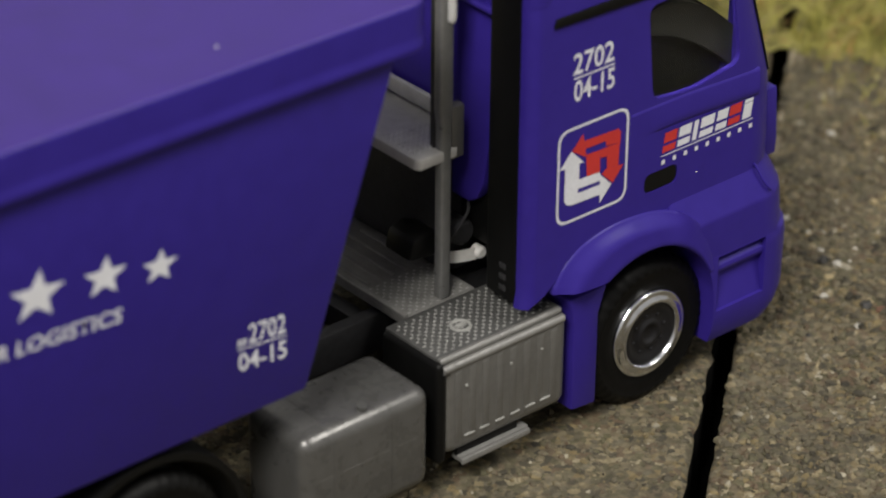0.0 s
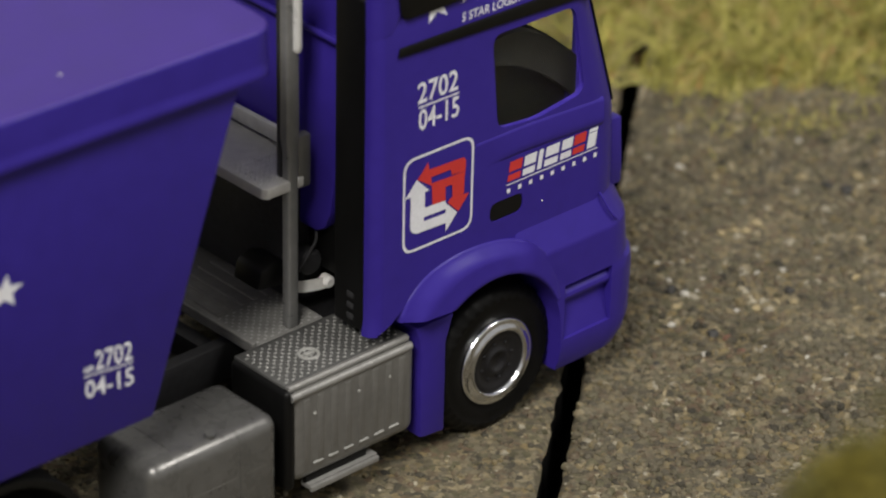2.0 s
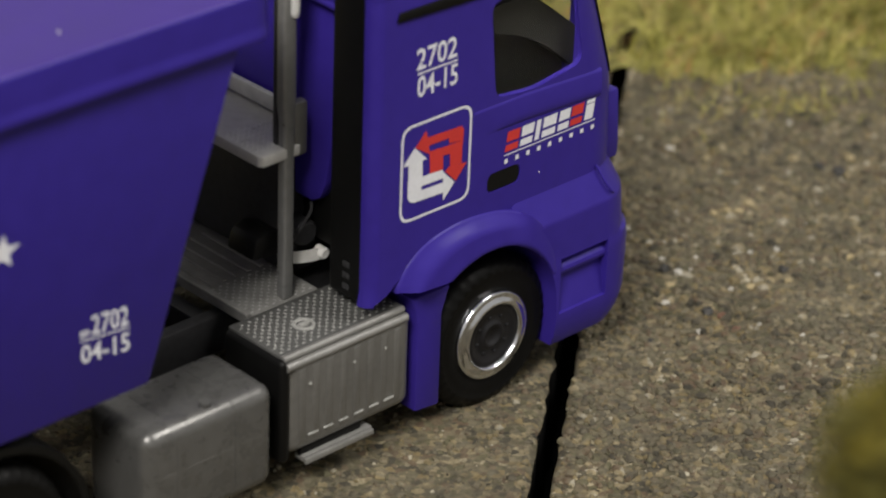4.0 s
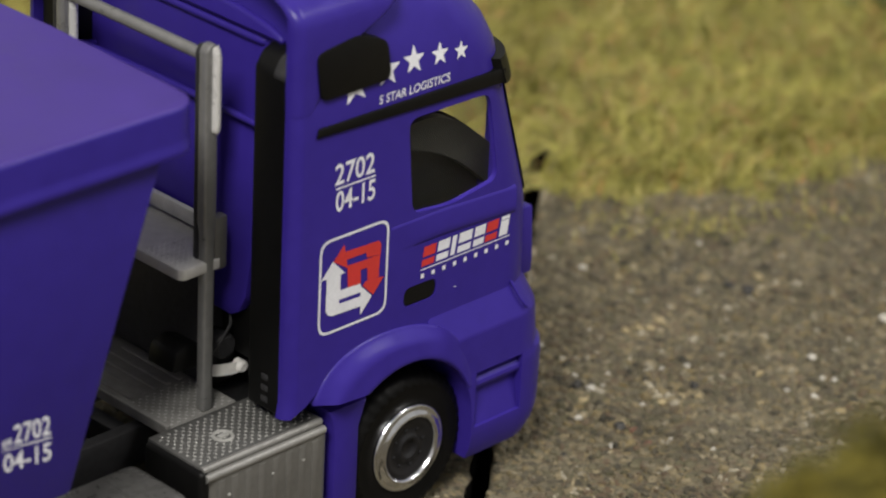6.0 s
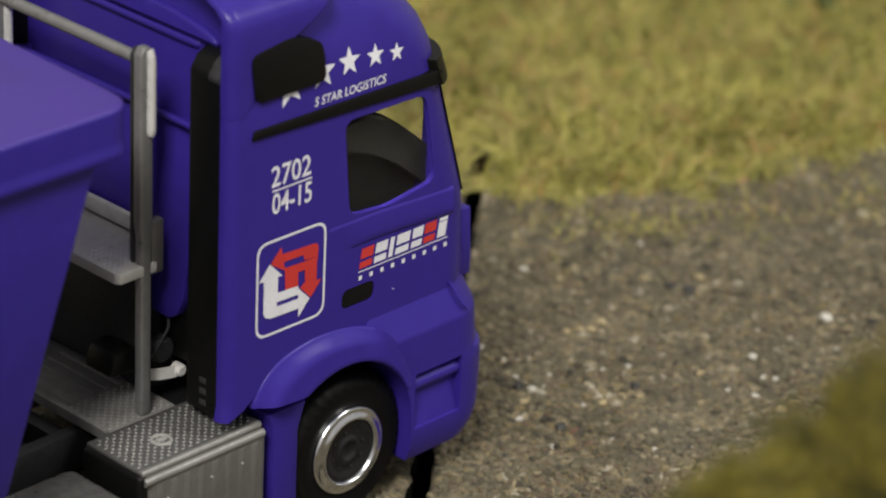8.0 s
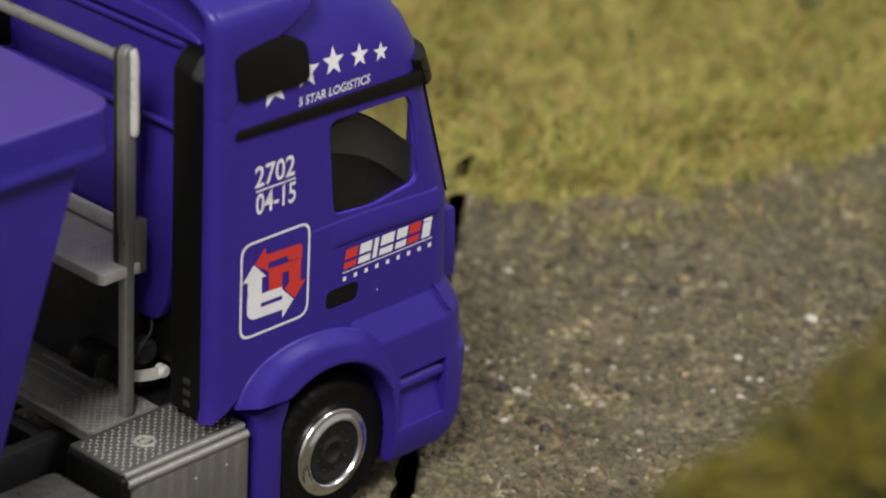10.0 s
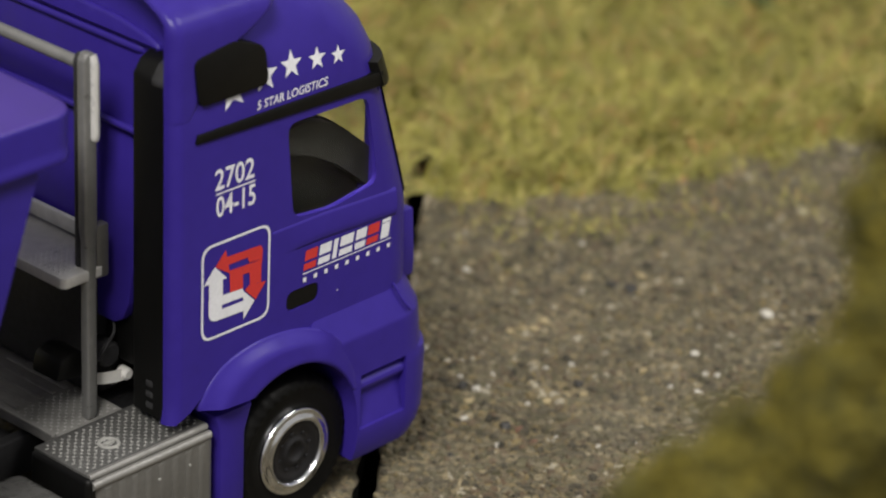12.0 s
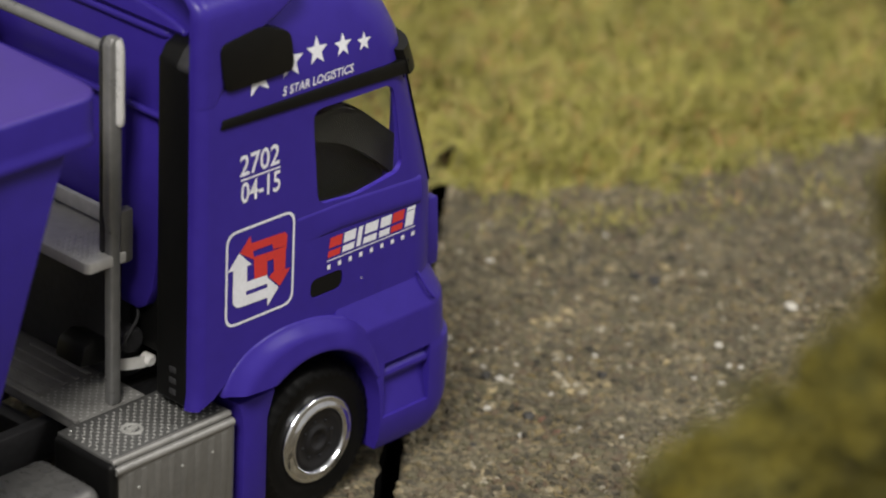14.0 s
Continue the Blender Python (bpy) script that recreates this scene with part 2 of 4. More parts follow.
# lighter than the plates: the glint on small raised marks is painted in
TREAD = material("tread_plastic", (0.40, 0.40, 0.38), 0.35, metal=0.3, grain=0.08, scale=2.0)
PLASTER = material("chipped_plaster", (0.36, 0.31, 0.22), 0.9, grain=0.25, scale=1.5, bump=0.1, bump_scale=2.0)
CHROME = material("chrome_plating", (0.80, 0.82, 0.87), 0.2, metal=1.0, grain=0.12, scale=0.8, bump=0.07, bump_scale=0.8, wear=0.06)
HUB = material("dark_hub_plastic", (0.009, 0.009, 0.011), 0.42, metal=0.1, grain=0.3, scale=1.0, bump=0.02, bump_scale=2.0)
WHITE = material("white_print", (0.72, 0.73, 0.78), 0.45, grain=0.06, scale=4.0)
RED = material("red_print", (0.55, 0.035, 0.03), 0.5, grain=0.06, scale=4.0)
ROAD = material("gravel_road", (0.2, 0.18, 0.14), 0.9, grain=0.3, scale=1.9, bump=0.16, bump_scale=2.4, spread=((0.0, (0.022, 0.020, 0.014)), (0.10, (0.051, 0.043, 0.027)), (0.22, (0.096, 0.082, 0.051)), (0.34, (0.065, 0.059, 0.028)), (0.46, (0.116, 0.097, 0.058)), (0.56, (0.083, 0.053, 0.030)), (0.66, (0.127, 0.109, 0.070)), (0.76, (0.162, 0.120, 0.052)), (0.85, (0.105, 0.093, 0.063)), (0.94, (0.202, 0.162, 0.088)), (0.985, (0.236, 0.205, 0.133)), (1.0, (0.262, 0.221, 0.141))), spread_by="chips", dust=(0.162, 0.143, 0.100))
STONE = material("road_stone", (0.2, 0.2, 0.2), 0.78, grain=0.3, scale=2.0, patches=0.18, spread=((0.0, (0.023, 0.020, 0.012)), (0.10, (0.052, 0.044, 0.028)), (0.22, (0.098, 0.084, 0.052)), (0.34, (0.066, 0.061, 0.029)), (0.46, (0.117, 0.099, 0.060)), (0.56, (0.085, 0.055, 0.031)), (0.66, (0.130, 0.112, 0.072)), (0.76, (0.166, 0.125, 0.053)), (0.85, (0.108, 0.095, 0.063)), (0.94, (0.206, 0.165, 0.091)), (0.985, (0.242, 0.209, 0.136)), (1.0, (0.300, 0.272, 0.205))), dust=(0.162, 0.143, 0.100))
SEAM = material("black_board", (0.005, 0.005, 0.005), 0.95, gloss=0.0, grain=0.2, scale=1.0)
SOIL = material("mossy_soil", (0.1, 0.1, 0.04), 0.95, grain=0.3, scale=0.5, bump=0.4, bump_scale=1.0, spread=((0.3, (0.131, 0.117, 0.039)), (0.5, (0.246, 0.226, 0.067)), (0.7, (0.363, 0.328, 0.097))), spread_by="noise")
GRASS = material("grass_fibre", (0.2, 0.2, 0.05), 0.7, grain=0.2, scale=0.35, patches=0.2, spread=((0.0, (0.127, 0.127, 0.026)), (0.3, (0.252, 0.238, 0.048)), (0.62, (0.379, 0.349, 0.073)), (0.8, (0.467, 0.408, 0.122)), (0.9, (0.349, 0.292, 0.122)), (1.0, (0.428, 0.213, 0.079))))
LEAF = material("foam_leaf", (0.1, 0.1, 0.03), 0.9, spread=((0.0, (0.053, 0.052, 0.009)), (0.5, (0.119, 0.104, 0.013)), (1.0, (0.236, 0.193, 0.022))))
BARK = material("twig_bark", (0.06, 0.045, 0.03), 0.9, grain=0.3, scale=1.5, bump=0.1, bump_scale=2.0)
GLASS = bpy.data.materials.new("clear_window")
GLASS.use_nodes = True
_g = GLASS.node_tree.nodes["Principled BSDF"]
_g.inputs["Base Color"].default_value = (0.86, 0.87, 0.84, 1)
_g.inputs["Roughness"].default_value = 0.02
_g.inputs["Transmission Weight"].default_value = 1.0
_g.inputs["IOR"].default_value = 1.18

# ---- ground ----
ALONG, ACROSS, SEAM_AT = Vector((0.7735, 0.6344, 0)), Vector((-0.6344, 0.7735, 0)), Vector((9.43, -7.61, 0))
HALF_GAP = 0.72


def on_seam(a, b, z=0.0):
    p = SEAM_AT + ALONG * a + ACROSS * b
    return Vector((p.x, p.y, z))


def roughness(x, y):
    return 0.22 * noise.noise((x * 0.09, y * 0.09, 1.3)) + 0.10 * noise.noise((x * 0.5, y * 0.5, 4.1))


def grass_edge(x, y):
    """Above 0 where the grass grows."""
    return 0.51 * x + 0.86 * y - 54.5 - min(5.0, max(-1.2, 0.24 * (x - 76))) - 3.0 * noise.noise((x * 0.06, y * 0.06, 7.7)) - 2.5 * noise.noise((x * 0.25, y * 0.25, 2.2))


def slab(name, side, label):
    bm = bmesh.new()
    a_rows = [-420 + 30 * i for i in range(12)] + [-60 + 1.2 * i for i in range(150)] + [120 + 30 * i for i in range(13)]
    b_rows = [0, 0.5] + [1.2 + 1.3 * i for i in range(60)] + [80 + 30 * i for i in range(14)]
    rows, pale = [], []
    for a in a_rows:
        wobble = 0.30 * noise.noise((a * 0.7, side * 9, 0)) + 0.22 * noise.noise((a * 2.3, side * 5, 3))
        row = [bm.verts.new(on_seam(a, side * (HALF_GAP + wobble), -9.0))]
        for b in b_rows:
            q = on_seam(a, side * (HALF_GAP + wobble * math.exp(-b) + b))
            q.z = roughness(q.x, q.y) - (0.35 if b == 0 else 0)
            row.append(bm.verts.new(q))
        rows.append(row)
        if 34 < a < 66:
            pale.append(row)
    for r0, r1 in zip(rows, rows[1:]):
        for i in range(len(r0) - 1):
            bm.faces.new((r0[i], r0[i + 1], r1[i + 1], r1[i])).material_index = 1 if i == 0 else (2 if i == 1 and side < 0 and r0 in pale else 0)
    ob = part(name, bm, ROAD, sharp=60)
    ob.data.materials.append(SEAM)
    ob.data.materials.append(PLASTER)
    return tagged(ob, label, "road", kind="structure")


slab("road", -1, "weathered grey-brown gravel road slab beside the joint")
slab("road", 1, "weathered grey-brown gravel road slab under the truck")
tagged(part("ground", prism([tuple(on_seam(a, b))[:2] for a, b in ((-419, -468), (479, -468), (479, 468), (-419, 468))], "z", -16, -8.6), SEAM), "black baseboard under the road slabs", "ground", kind="structure")


def scatter_stones(count):
    """Loose grit pressed into the road, one mesh."""
    rnd = random.Random(5)
    verts, faces = [], []
    while len(verts) < count * 15:
        a, b = rnd.uniform(-45, 90), rnd.uniform(-42, 38)
        if abs(b) < HALF_GAP + 0.25:
            continue
        p = on_seam(a, b)
        if b > 0 and a < 40 and rnd.random() > 0.4:
            continue
        if grass_edge(p.x, p.y) > rnd.uniform(-1, 8):
            continue
        r = 0.085 + 0.46 * rnd.random() ** 2.0 + (0.16 if rnd.random() < 0.014 else 0.0)
        if b > 0 and a < 40:
            r *= 0.75
        turn, flat, long = rnd.uniform(0, 6.3), rnd.uniform(0.25, 0.75), rnd.uniform(0.55, 1.0)
        z = roughness(p.x, p.y) - r * 0.05
        n = len(verts)
        shape = [rnd.uniform(0.6, 1.3) for k in range(5)]
        lie = rnd.uniform(0, 6.3)
        ca, sa = math.cos(lie), math.sin(lie)
        ox, oy = rnd.uniform(-0.2, 0.2) * r, rnd.uniform(-0.2, 0.2) * r
        for size, dx, dy, up in ((1.0, 0, 0, -0.15), (0.95, ox * 0.3, oy * 0.3, flat * 0.45), (0.55, ox, oy, flat)):
            for k in range(5):
                q, t = r * size * shape[k], turn + k * 1.2566
                ex, ey = q * math.cos(t), q * math.sin(t) * long
                verts.append(((p.x + dx + ex * ca - ey * sa) * MM, (p.y + dy + ex * sa + ey * ca) * MM, (z + r * up + (r * rnd.uniform(-0.08, 0.08) if up > 0 else 0)) * MM))
        for k in range(5):
            m = (k + 1) % 5
            faces.append((n + k, n + m, n + 5 + m, n + 5 + k))
            faces.append((n + 5 + k, n + 5 + m, n + 10 + m, n + 10 + k))
        faces.append((n + 10, n + 11, n + 12, n + 13, n + 14))
    me = bpy.data.meshes.new("road_grit")
    me.from_pydata(verts, [], faces)
    me.materials.append(STONE)
    return tagged(new("road_grit", me), "loose grey, tan and white grit pressed into the road", "grit", kind="stuff")


scatter_stones(50000)


def grass_mat():
    """The mossy ground below the fibres, its edge broken up by the noise."""
    bm = bmesh.new()
    line = [-450 + 30 * k for k in range(13)] + [-60 + 2.0 * k for k in range(130)] + [200 + 30 * k for k in range(15)]
    n = len(line)
    grid = {}
    for i, x in enumerate(line):
        for j, y in enumerate(line):
            g = grass_edge(x, y)
            off = (Vector((x, y, 0)) - SEAM_AT).dot(ACROSS)
            lift = min(0.5, max(-0.5, g * 0.12)) + 0.35 * noise.noise((x * 0.3, y * 0.3, 9))
            if abs(off) < 2.4:
                lift -= 0.25 * (2.4 - abs(off))
            grid[i, j] = bm.verts.new((x, y, roughness(x, y) + lift))
    for i in range(n - 1):
        for j in range(n - 1):
            mid = Vector(((line[i] + line[i + 1]) / 2, (line[j] + line[j + 1]) / 2, 0)) - SEAM_AT
            a, b = mid.dot(ALONG), mid.dot(ACROSS)
            if -395 < a < 455 and abs(b) < 445 and grass_edge(line[i], line[j]) > -4 and (abs(b) > 4.0 or 61.5 < a < 64.5 or a > 69.5):
                bm.faces.new((grid[i, j], grid[i + 1, j], grid[i + 1, j + 1], grid[i, j + 1]))
    bmesh.ops.delete(bm, geom=[v for v in bm.verts if not v.link_faces], context="VERTS")
    return tagged(part("grass_mat", bm, SOIL, sharp=180), "olive mossy ground under the grass fibres", "soil", kind="stuff")


grass_mat()


def grass(count):
    rnd = random.Random(11)
    verts, faces = [], []
    made = 0
    while made < count:
        x, y = rnd.uniform(40, 175), rnd.uniform(-10, 130)
        g = grass_edge(x, y)
        if g < rnd.uniform(-14, 3) or (g < 0 and rnd.random() > 0.2):
            continue
        off = (Vector((x, y, 0)) - SEAM_AT).dot(ACROSS)
        along = (Vector((x, y, 0)) - SEAM_AT).dot(ALONG)
        if (abs(off) < 1.5 and (along < 61.5 or 64.5 < along < 69.5 or rnd.random() > 0.3)) or (-2.6 < off < 4.5 and along < 60.5):
            continue
        made += 1
        tuft = noise.noise((x * 0.22, y * 0.22, 5))
        h = rnd.uniform(1.8, 5.2) * (0.8 + 0.5 * tuft) * (0.5 if g < 1 else 0.75 if g < 4 else 1.0)
        w = rnd.uniform(0.06, 0.15) * (1.0 if g > 0.5 else 0.5)
        a = 4 * noise.noise((x * 0.1, y * 0.1, 0)) + rnd.uniform(-1.8, 1.8)
        lean, curl = rnd.uniform(0.25, 1.6) * h, rnd.uniform(-1.3, 1.3)
        z = roughness(x, y) + min(0.4, max(-0.3, g * 0.12))
        n = len(verts)
        tw = rnd.uniform(0, 3.14)
        wx, wy = w * math.cos(tw), w * math.sin(tw)
        for k, s in ((0, 1.0), (0.5, 0.85), (1.0, 0.25)):
            b = a + curl * k
            px, py, pz = x + lean * k * k * math.cos(b), y + lean * k * k * math.sin(b), z + h * (k - 0.25 * k * k) * 0.95
            verts.append(((px - wx * s) * MM, (py - wy * s) * MM, pz * MM))
            verts.append(((px + wx * s) * MM, (py + wy * s) * MM, pz * MM))
        faces.append((n, n + 1, n + 3, n + 2))
        faces.append((n + 2, n + 3, n + 5, n + 4))
    me = bpy.data.meshes.new("grass")
    me.from_pydata(verts, [], faces)
    me.materials.append(GRASS)
    return tagged(new("grass", me), "yellow-green matted grass fibres with straw and rusty strands", "grass", kind="stuff")


grass(95000)

# ---- tractor truck ----
WIDE = 27.0
MID = WIDE / 2
truck = thing("truck", (0, MID, 0), "violet-blue model tractor truck with silver side boxes on the road", "truck")

CAB = (  # z, rear, front, inset of the sides, corner radius, bow
    (11.4, 0.3, 23.6, 0.0, 3.2, 0.9), (12.5, 0.5, 23.6, 0.0, 3.2, 0.9), (14.6, 0.5, 23.65, 0.0, 3.2, 1.0), (16.0, 0.5, 23.65, 0.0, 3.2, 1.0), (20.8, 0.5, 23.4, 0.0, 3.2, 1.0), (21.5, 0.5, 23.25, 0.0, 3.2, 1.0), (22.0, 0.5, 23.1, 0.0, 3.2, 1.0),
    (27.0, 0.5, 21.5, 0.0, 3.2, 1.0), (31.0, 0.5, 20.3, 0.0, 3.3, 1.0), (33.0, 0.5, 19.8, 0.1, 3.5, 1.0), (34.6, 0.5, 19.1, 0.35, 3.8, 1.0), (36.2, 0.5, 17.9, 0.8, 4.2, 1.0),
    (37.6, 0.5, 16.3, 1.4, 4.6, 1.0), (38.8, 0.6, 14.4, 2.2, 5.0, 1.0), (39.8, 0.8, 12.2, 3.3, 5.0, 0.9), (40.5, 1.4, 10.0, 4.6, 4.5, 0.6), (40.9, 2.2, 8.2, 6.4, 3.5, 0.3),
)


def cab_at(z):
    for lo, hi in zip(CAB, CAB[1:]):
        if lo[0] <= z <= hi[0]:
            k = (z - lo[0]) / (hi[0] - lo[0])
            return tuple(a + (b - a) * k for a, b in zip(lo, hi))
    return CAB[-1]


def cab_ring(z, grow=0.0):
    _, x0, x1, inset, r, bow = cab_at(z)
    return outline(z, x0 - grow, x1 + grow, inset - grow, WIDE - inset + grow, r, 0.9, bow=bow)


def rounded(points, r, steps=5):
    """A polygon with round corners."""
    out = []
    n = len(points)
    for i in range(n):
        p, a, b = Vector(points[i]), Vector(points[i - 1]), Vector(points[(i + 1) % n])
        u, v = (a - p).normalized(), (b - p).normalized()
        q0, q1 = p + u * r, p + v * r
        for k in range(steps + 1):
            t = k / steps
            s = q0 * (1 - t) ** 2 + 2 * p * t * (1 - t) + q1 * t * t
            out.append((s.x, s.y))
    return out


WINDOW = ((10.35, 29.95), (17.75, 29.9), (18.95, 23.35), (14.6, 22.75), (11.05, 23.1))
cab_levels = sorted({c[0] for c in CAB} | {14, 18, 24.5, 29, 32})
cab = rings([cab_ring(z) for z in cab_levels])
cab = cut(cab, box(-3, 3.0, 1.0, WIDE - 1.0, 5, 42), box(5.0, 19.4, 0.5, WIDE - 0.5, 13.0, 30.6, 0.2),
          prism(rounded(WINDOW, 0.9), "y", -3, WIDE + 3), prism([(0.9, 10), (0.9, 11.5), (2.0, 11.95), (3.0, 12.7), (17, 12.7), (17, 10)], "y", -3, WIDE + 3), box(19.0, 30, 1.9, WIDE - 1.9, 22.9, 30.4), prism(rounded(((10.55, 16.35), (13.55, 16.35), (13.6, 17.75), (10.6, 17.75)), 0.6), "y", -1, 0.12))
part("cab_shell", cab, BLUE, truck, "glossy violet-blue cab shell with rounded roof", sharp=32, even=True)
SHELF_TOP = [(p.x, p.y) for p in smooth_path([(10.4, 28.3, 0), (12.0, 28.75, 0), (13.7, 28.75, 0), (15.4, 28.25, 0), (17.4, 27.0, 0), (20.2, 24.75, 0)], 4)]
part("interior", prism([(5.2, 13.1), (5.2, 28.4)] + [(x, z + 0.22) for x, z in SHELF_TOP] + [(20.3, 13.1)], "y", 2.4, WIDE - 1.6), INSIDE, truck, "black cab interior")
# lighter band than the interior: the lit dashboard top, painted
part("dashboard", prism(SHELF_TOP + [(20.2, 21.6), (18.6, 23.2), (16.6, 24.8), (14.2, 26.2), (12.0, 26.9), (10.4, 27.0)], "y", 1.4, 2.5), LIT_DASH, truck, "dark grey curved band painting the lit dashboard top")
for y in (0.15, WIDE - 0.45):
    pane = part("side_window", prism(rounded([(x + (0.15 if x > 14 else -0.15), z + (0.15 if z > 26 else -0.15)) for x, z in WINDOW], 0.9), "y", y, y + 0.3), GLASS, truck, "clear side window pane")
    pane.visible_shadow = False
part("door_handle", prism(rounded(((10.6, 16.4), (13.5, 16.4), (13.55, 17.7), (10.65, 17.7)), 0.6), "y", 0.05, 0.3), BLACK, truck, "black recessed door handle")
loops = []
for k in range(24):
    x = 9.2 + 11.6 * k / 23
    a = min(1, k / 9) ** 1.5 * 0.14
    drop = 0.35 * max(0, (x - 14) / 7)
    loops.append([(x, y, z - drop) for y, z in ((0.15, 22.7), (-0.004, 22.66), (-0.25 * a, 22.4), (-0.6 * a, 22.0), (-0.9 * a, 21.6), (-a, 21.3), (-0.95 * a, 21.05), (-0.6 * a, 20.85), (-0.004, 20.7), (0.15, 20.7))])
part("door_swage", rings(loops), BLUE, truck, "soft swage line below the side window", sharp=80)
for side in (-1, 1):
    y0, y1 = (1.1, 2.6) if side < 0 else (WIDE - 2.6, WIDE - 1.1)
    part("corner_deflector", prism([(21.0, 14.4), (21.0, 19.6), (23.85, 19.6), (24.15, 15.6), (24.1, 14.4)], "y", y0, y1, 0.18), BLUE, truck, "violet-blue air deflector at the front corner")
# windscreen and visor wrap round the front
def front_band(z_lo, z_hi, grow_lo, grow_hi, first, last, steps=6, inner=-0.1):
    loops = []
    for k in range(steps + 1):
        z = z_lo + (z_hi - z_lo) * k / steps
        grow = grow_lo + (grow_hi - grow_lo) * k / steps
        _, x0, x1, inset, r, bow = cab_at(z)
        keep = [i for i, p in enumerate(cab_ring(z)) if i < 18]
        outer = [Vector(cab_ring(z, grow)[i]) for i in keep]
        core = [Vector(cab_ring(z, inner)[i]) for i in keep]
        sel = [i for i in range(len(outer)) if first <= i <= last]
        loops.append([outer[i] for i in sel] + [core[i] for i in reversed(sel)])
    return rings(loops)


for first, last in ((4, 7), (10, 13)):
    part("windscreen_edge", front_band(21.3, 31.0, 0.10, 0.10, first, last), BLACK, truck, "black windscreen edge")
screen = part("windscreen", front_band(22.6, 30.8, 0.02, 0.02, 6, 11, inner=-0.3), GLASS, truck, "clear windscreen")
screen.visible_shadow = False
part("sun_visor", front_band(30.3, 32.15, 0.5, 0.45, 2, 15, 3), BLACK, truck, "black sun visor over the windscreen")
part("roof_seal", prism([(2.2, 30.9), (19.0, 30.35), (19.0, 31.4), (2.4, 31.5)], "y", -0.16, 0.3, 0.08), BLACK, truck, "black trim strip below the roof")
part("roof_vent", prism(rounded([(1.95, 36.6), (2.5, 33.3), (8.5, 33.35), (8.1, 36.1), (5.5, 37.1)], 0.7), "y", -0.14, 0.8, 0.06), BLACK, truck, "black panel in the roof side")

SPOILER = ((32.6, 0.5, 2.2, 0.05, 0.5), (34.4, 0.46, 3.4, 0.01, 0.7), (36.2, 0.46, 4.8, -0.05, 0.9), (37.0, 0.46, 6.5, -0.06, 1.0), (37.7, 0.46, 8.2, -0.06, 1.2), (38.4, 0.46, 9.5, -0.02, 1.4), (38.8, 0.46, 9.8, 0.08, 1.6), (39.1, 0.48, 9.95, 0.24, 1.8), (39.4, 0.52, 10.0, 0.5, 2.1), (39.8, 0.6, 10.0, 1.1, 2.6), (40.5, 0.8, 9.9, 2.8, 3.0), (41.1, 1.1, 9.5, 5.2, 3.2), (41.5, 1.6, 8.8, 8.2, 2.6))
spoiler = rings([outline(z, x0, x1, inset, WIDE - inset, r, 0.85) for z, x0, x1, inset, r in SPOILER])
HOLLOW = [(1.0, 30), (1.0, 39.0), (1.6, 39.5), (3.0, 40.05), (5.0, 40.55), (8.2, 41.0)]
spoiler = cut(spoiler, prism(HOLLOW + [(WIDE - y, z) for y, z in HOLLOW[::-1]], "x", -3, 2.9))
part("roof_spoiler", spoiler, BLUE, truck, "violet-blue roof spoiler", sharp=40, even=True)

# rear wall with its ledge and ribs
wall = part("rear_wall", box(2.7, 3.6, 1.2, WIDE - 1.2, 19.0, 38.9, 0.2), BLUE, truck, "violet-blue rear cab wall")
part("lower_panel", prism([(5.4, 30.0), (5.4, 20.6), (5.9, 17.6), (6.5, 16.3), (7.3, 15.8), (WIDE - 7.3, 15.8), (WIDE - 6.5, 16.3), (WIDE - 5.9, 17.6), (WIDE - 5.4, 20.6), (WIDE - 5.4, 30.0)], "x", 1.9, 3.2, 0.25), BLUE, wall)
part("lower_cover", box(2.65, 3.4, 1.2, WIDE - 1.2, 12.75, 18.95, 0.15), BLACK, truck, "black cover under the rear wall")
part("ledge", tube(smooth_path([(2.5, 4.95, 30.2), (1.75, 5.05, 30.35), (1.6, 5.6, 30.42), (1.6, MID, 30.5), (1.6, WIDE - 5.6, 30.42), (1.75, WIDE - 5.05, 30.35), (2.5, WIDE - 4.95, 30.2)], 5), 0.24, 12), BLUE, wall)
part("rib", tube(smooth_path([(2.95, 5.6, 35.5), (2.72, 6.3, 35.55), (2.72, MID, 35.55), (2.72, WIDE - 6.3, 35.55), (2.95, WIDE - 5.6, 35.5)], 4), 0.32, 10), BLUE, wall)
STEP = [(3.4, 36.1), (3.6, 36.45), (4.6, 36.85), (5.7, 37.05), (7.6, 37.35), (10.5, 37.45)]
part("rib", prism([(3.6, 35.95)] + STEP + [(WIDE - y, z) for y, z in STEP[::-1]] + [(WIDE - 3.6, 35.95)], "x", 2.3, 2.9, 0.28, 3), BLUE, wall)
for y0, y1 in ((1.3, 4.5), (WIDE - 4.5, WIDE - 1.3)):
    part("air_duct", join(prism([(0.9, 11.0), (3.3, 11.0), (3.3, 36.0), (2.3, 36.1), (1.5, 35.7), (0.9, 34.8)], "y", y0, y1, 0.35, 3)), BLACK, truck, "black upright air duct")
    # greyer piece over the black duct: light on its chamfer put into colour
    part("duct_lit_edge", prism([(0.85, 34.5), (0.85, 34.9), (1.45, 35.8), (2.2, 36.18), (2.2, 35.7), (1.2, 34.5)], "y", y0 - 0.05 if y0 < MID else y1 - 1.3, y0 + 1.3 if y0 < MID else y1 + 0.05, 0.14), CHASSIS, truck, "dark grey strip painting the lit top edge of the air duct")

# fenders, bumper and mud flaps
FRONT_AXLE, REAR_AXLE, AXLE_Z = 11.82, -28.6, 5.34
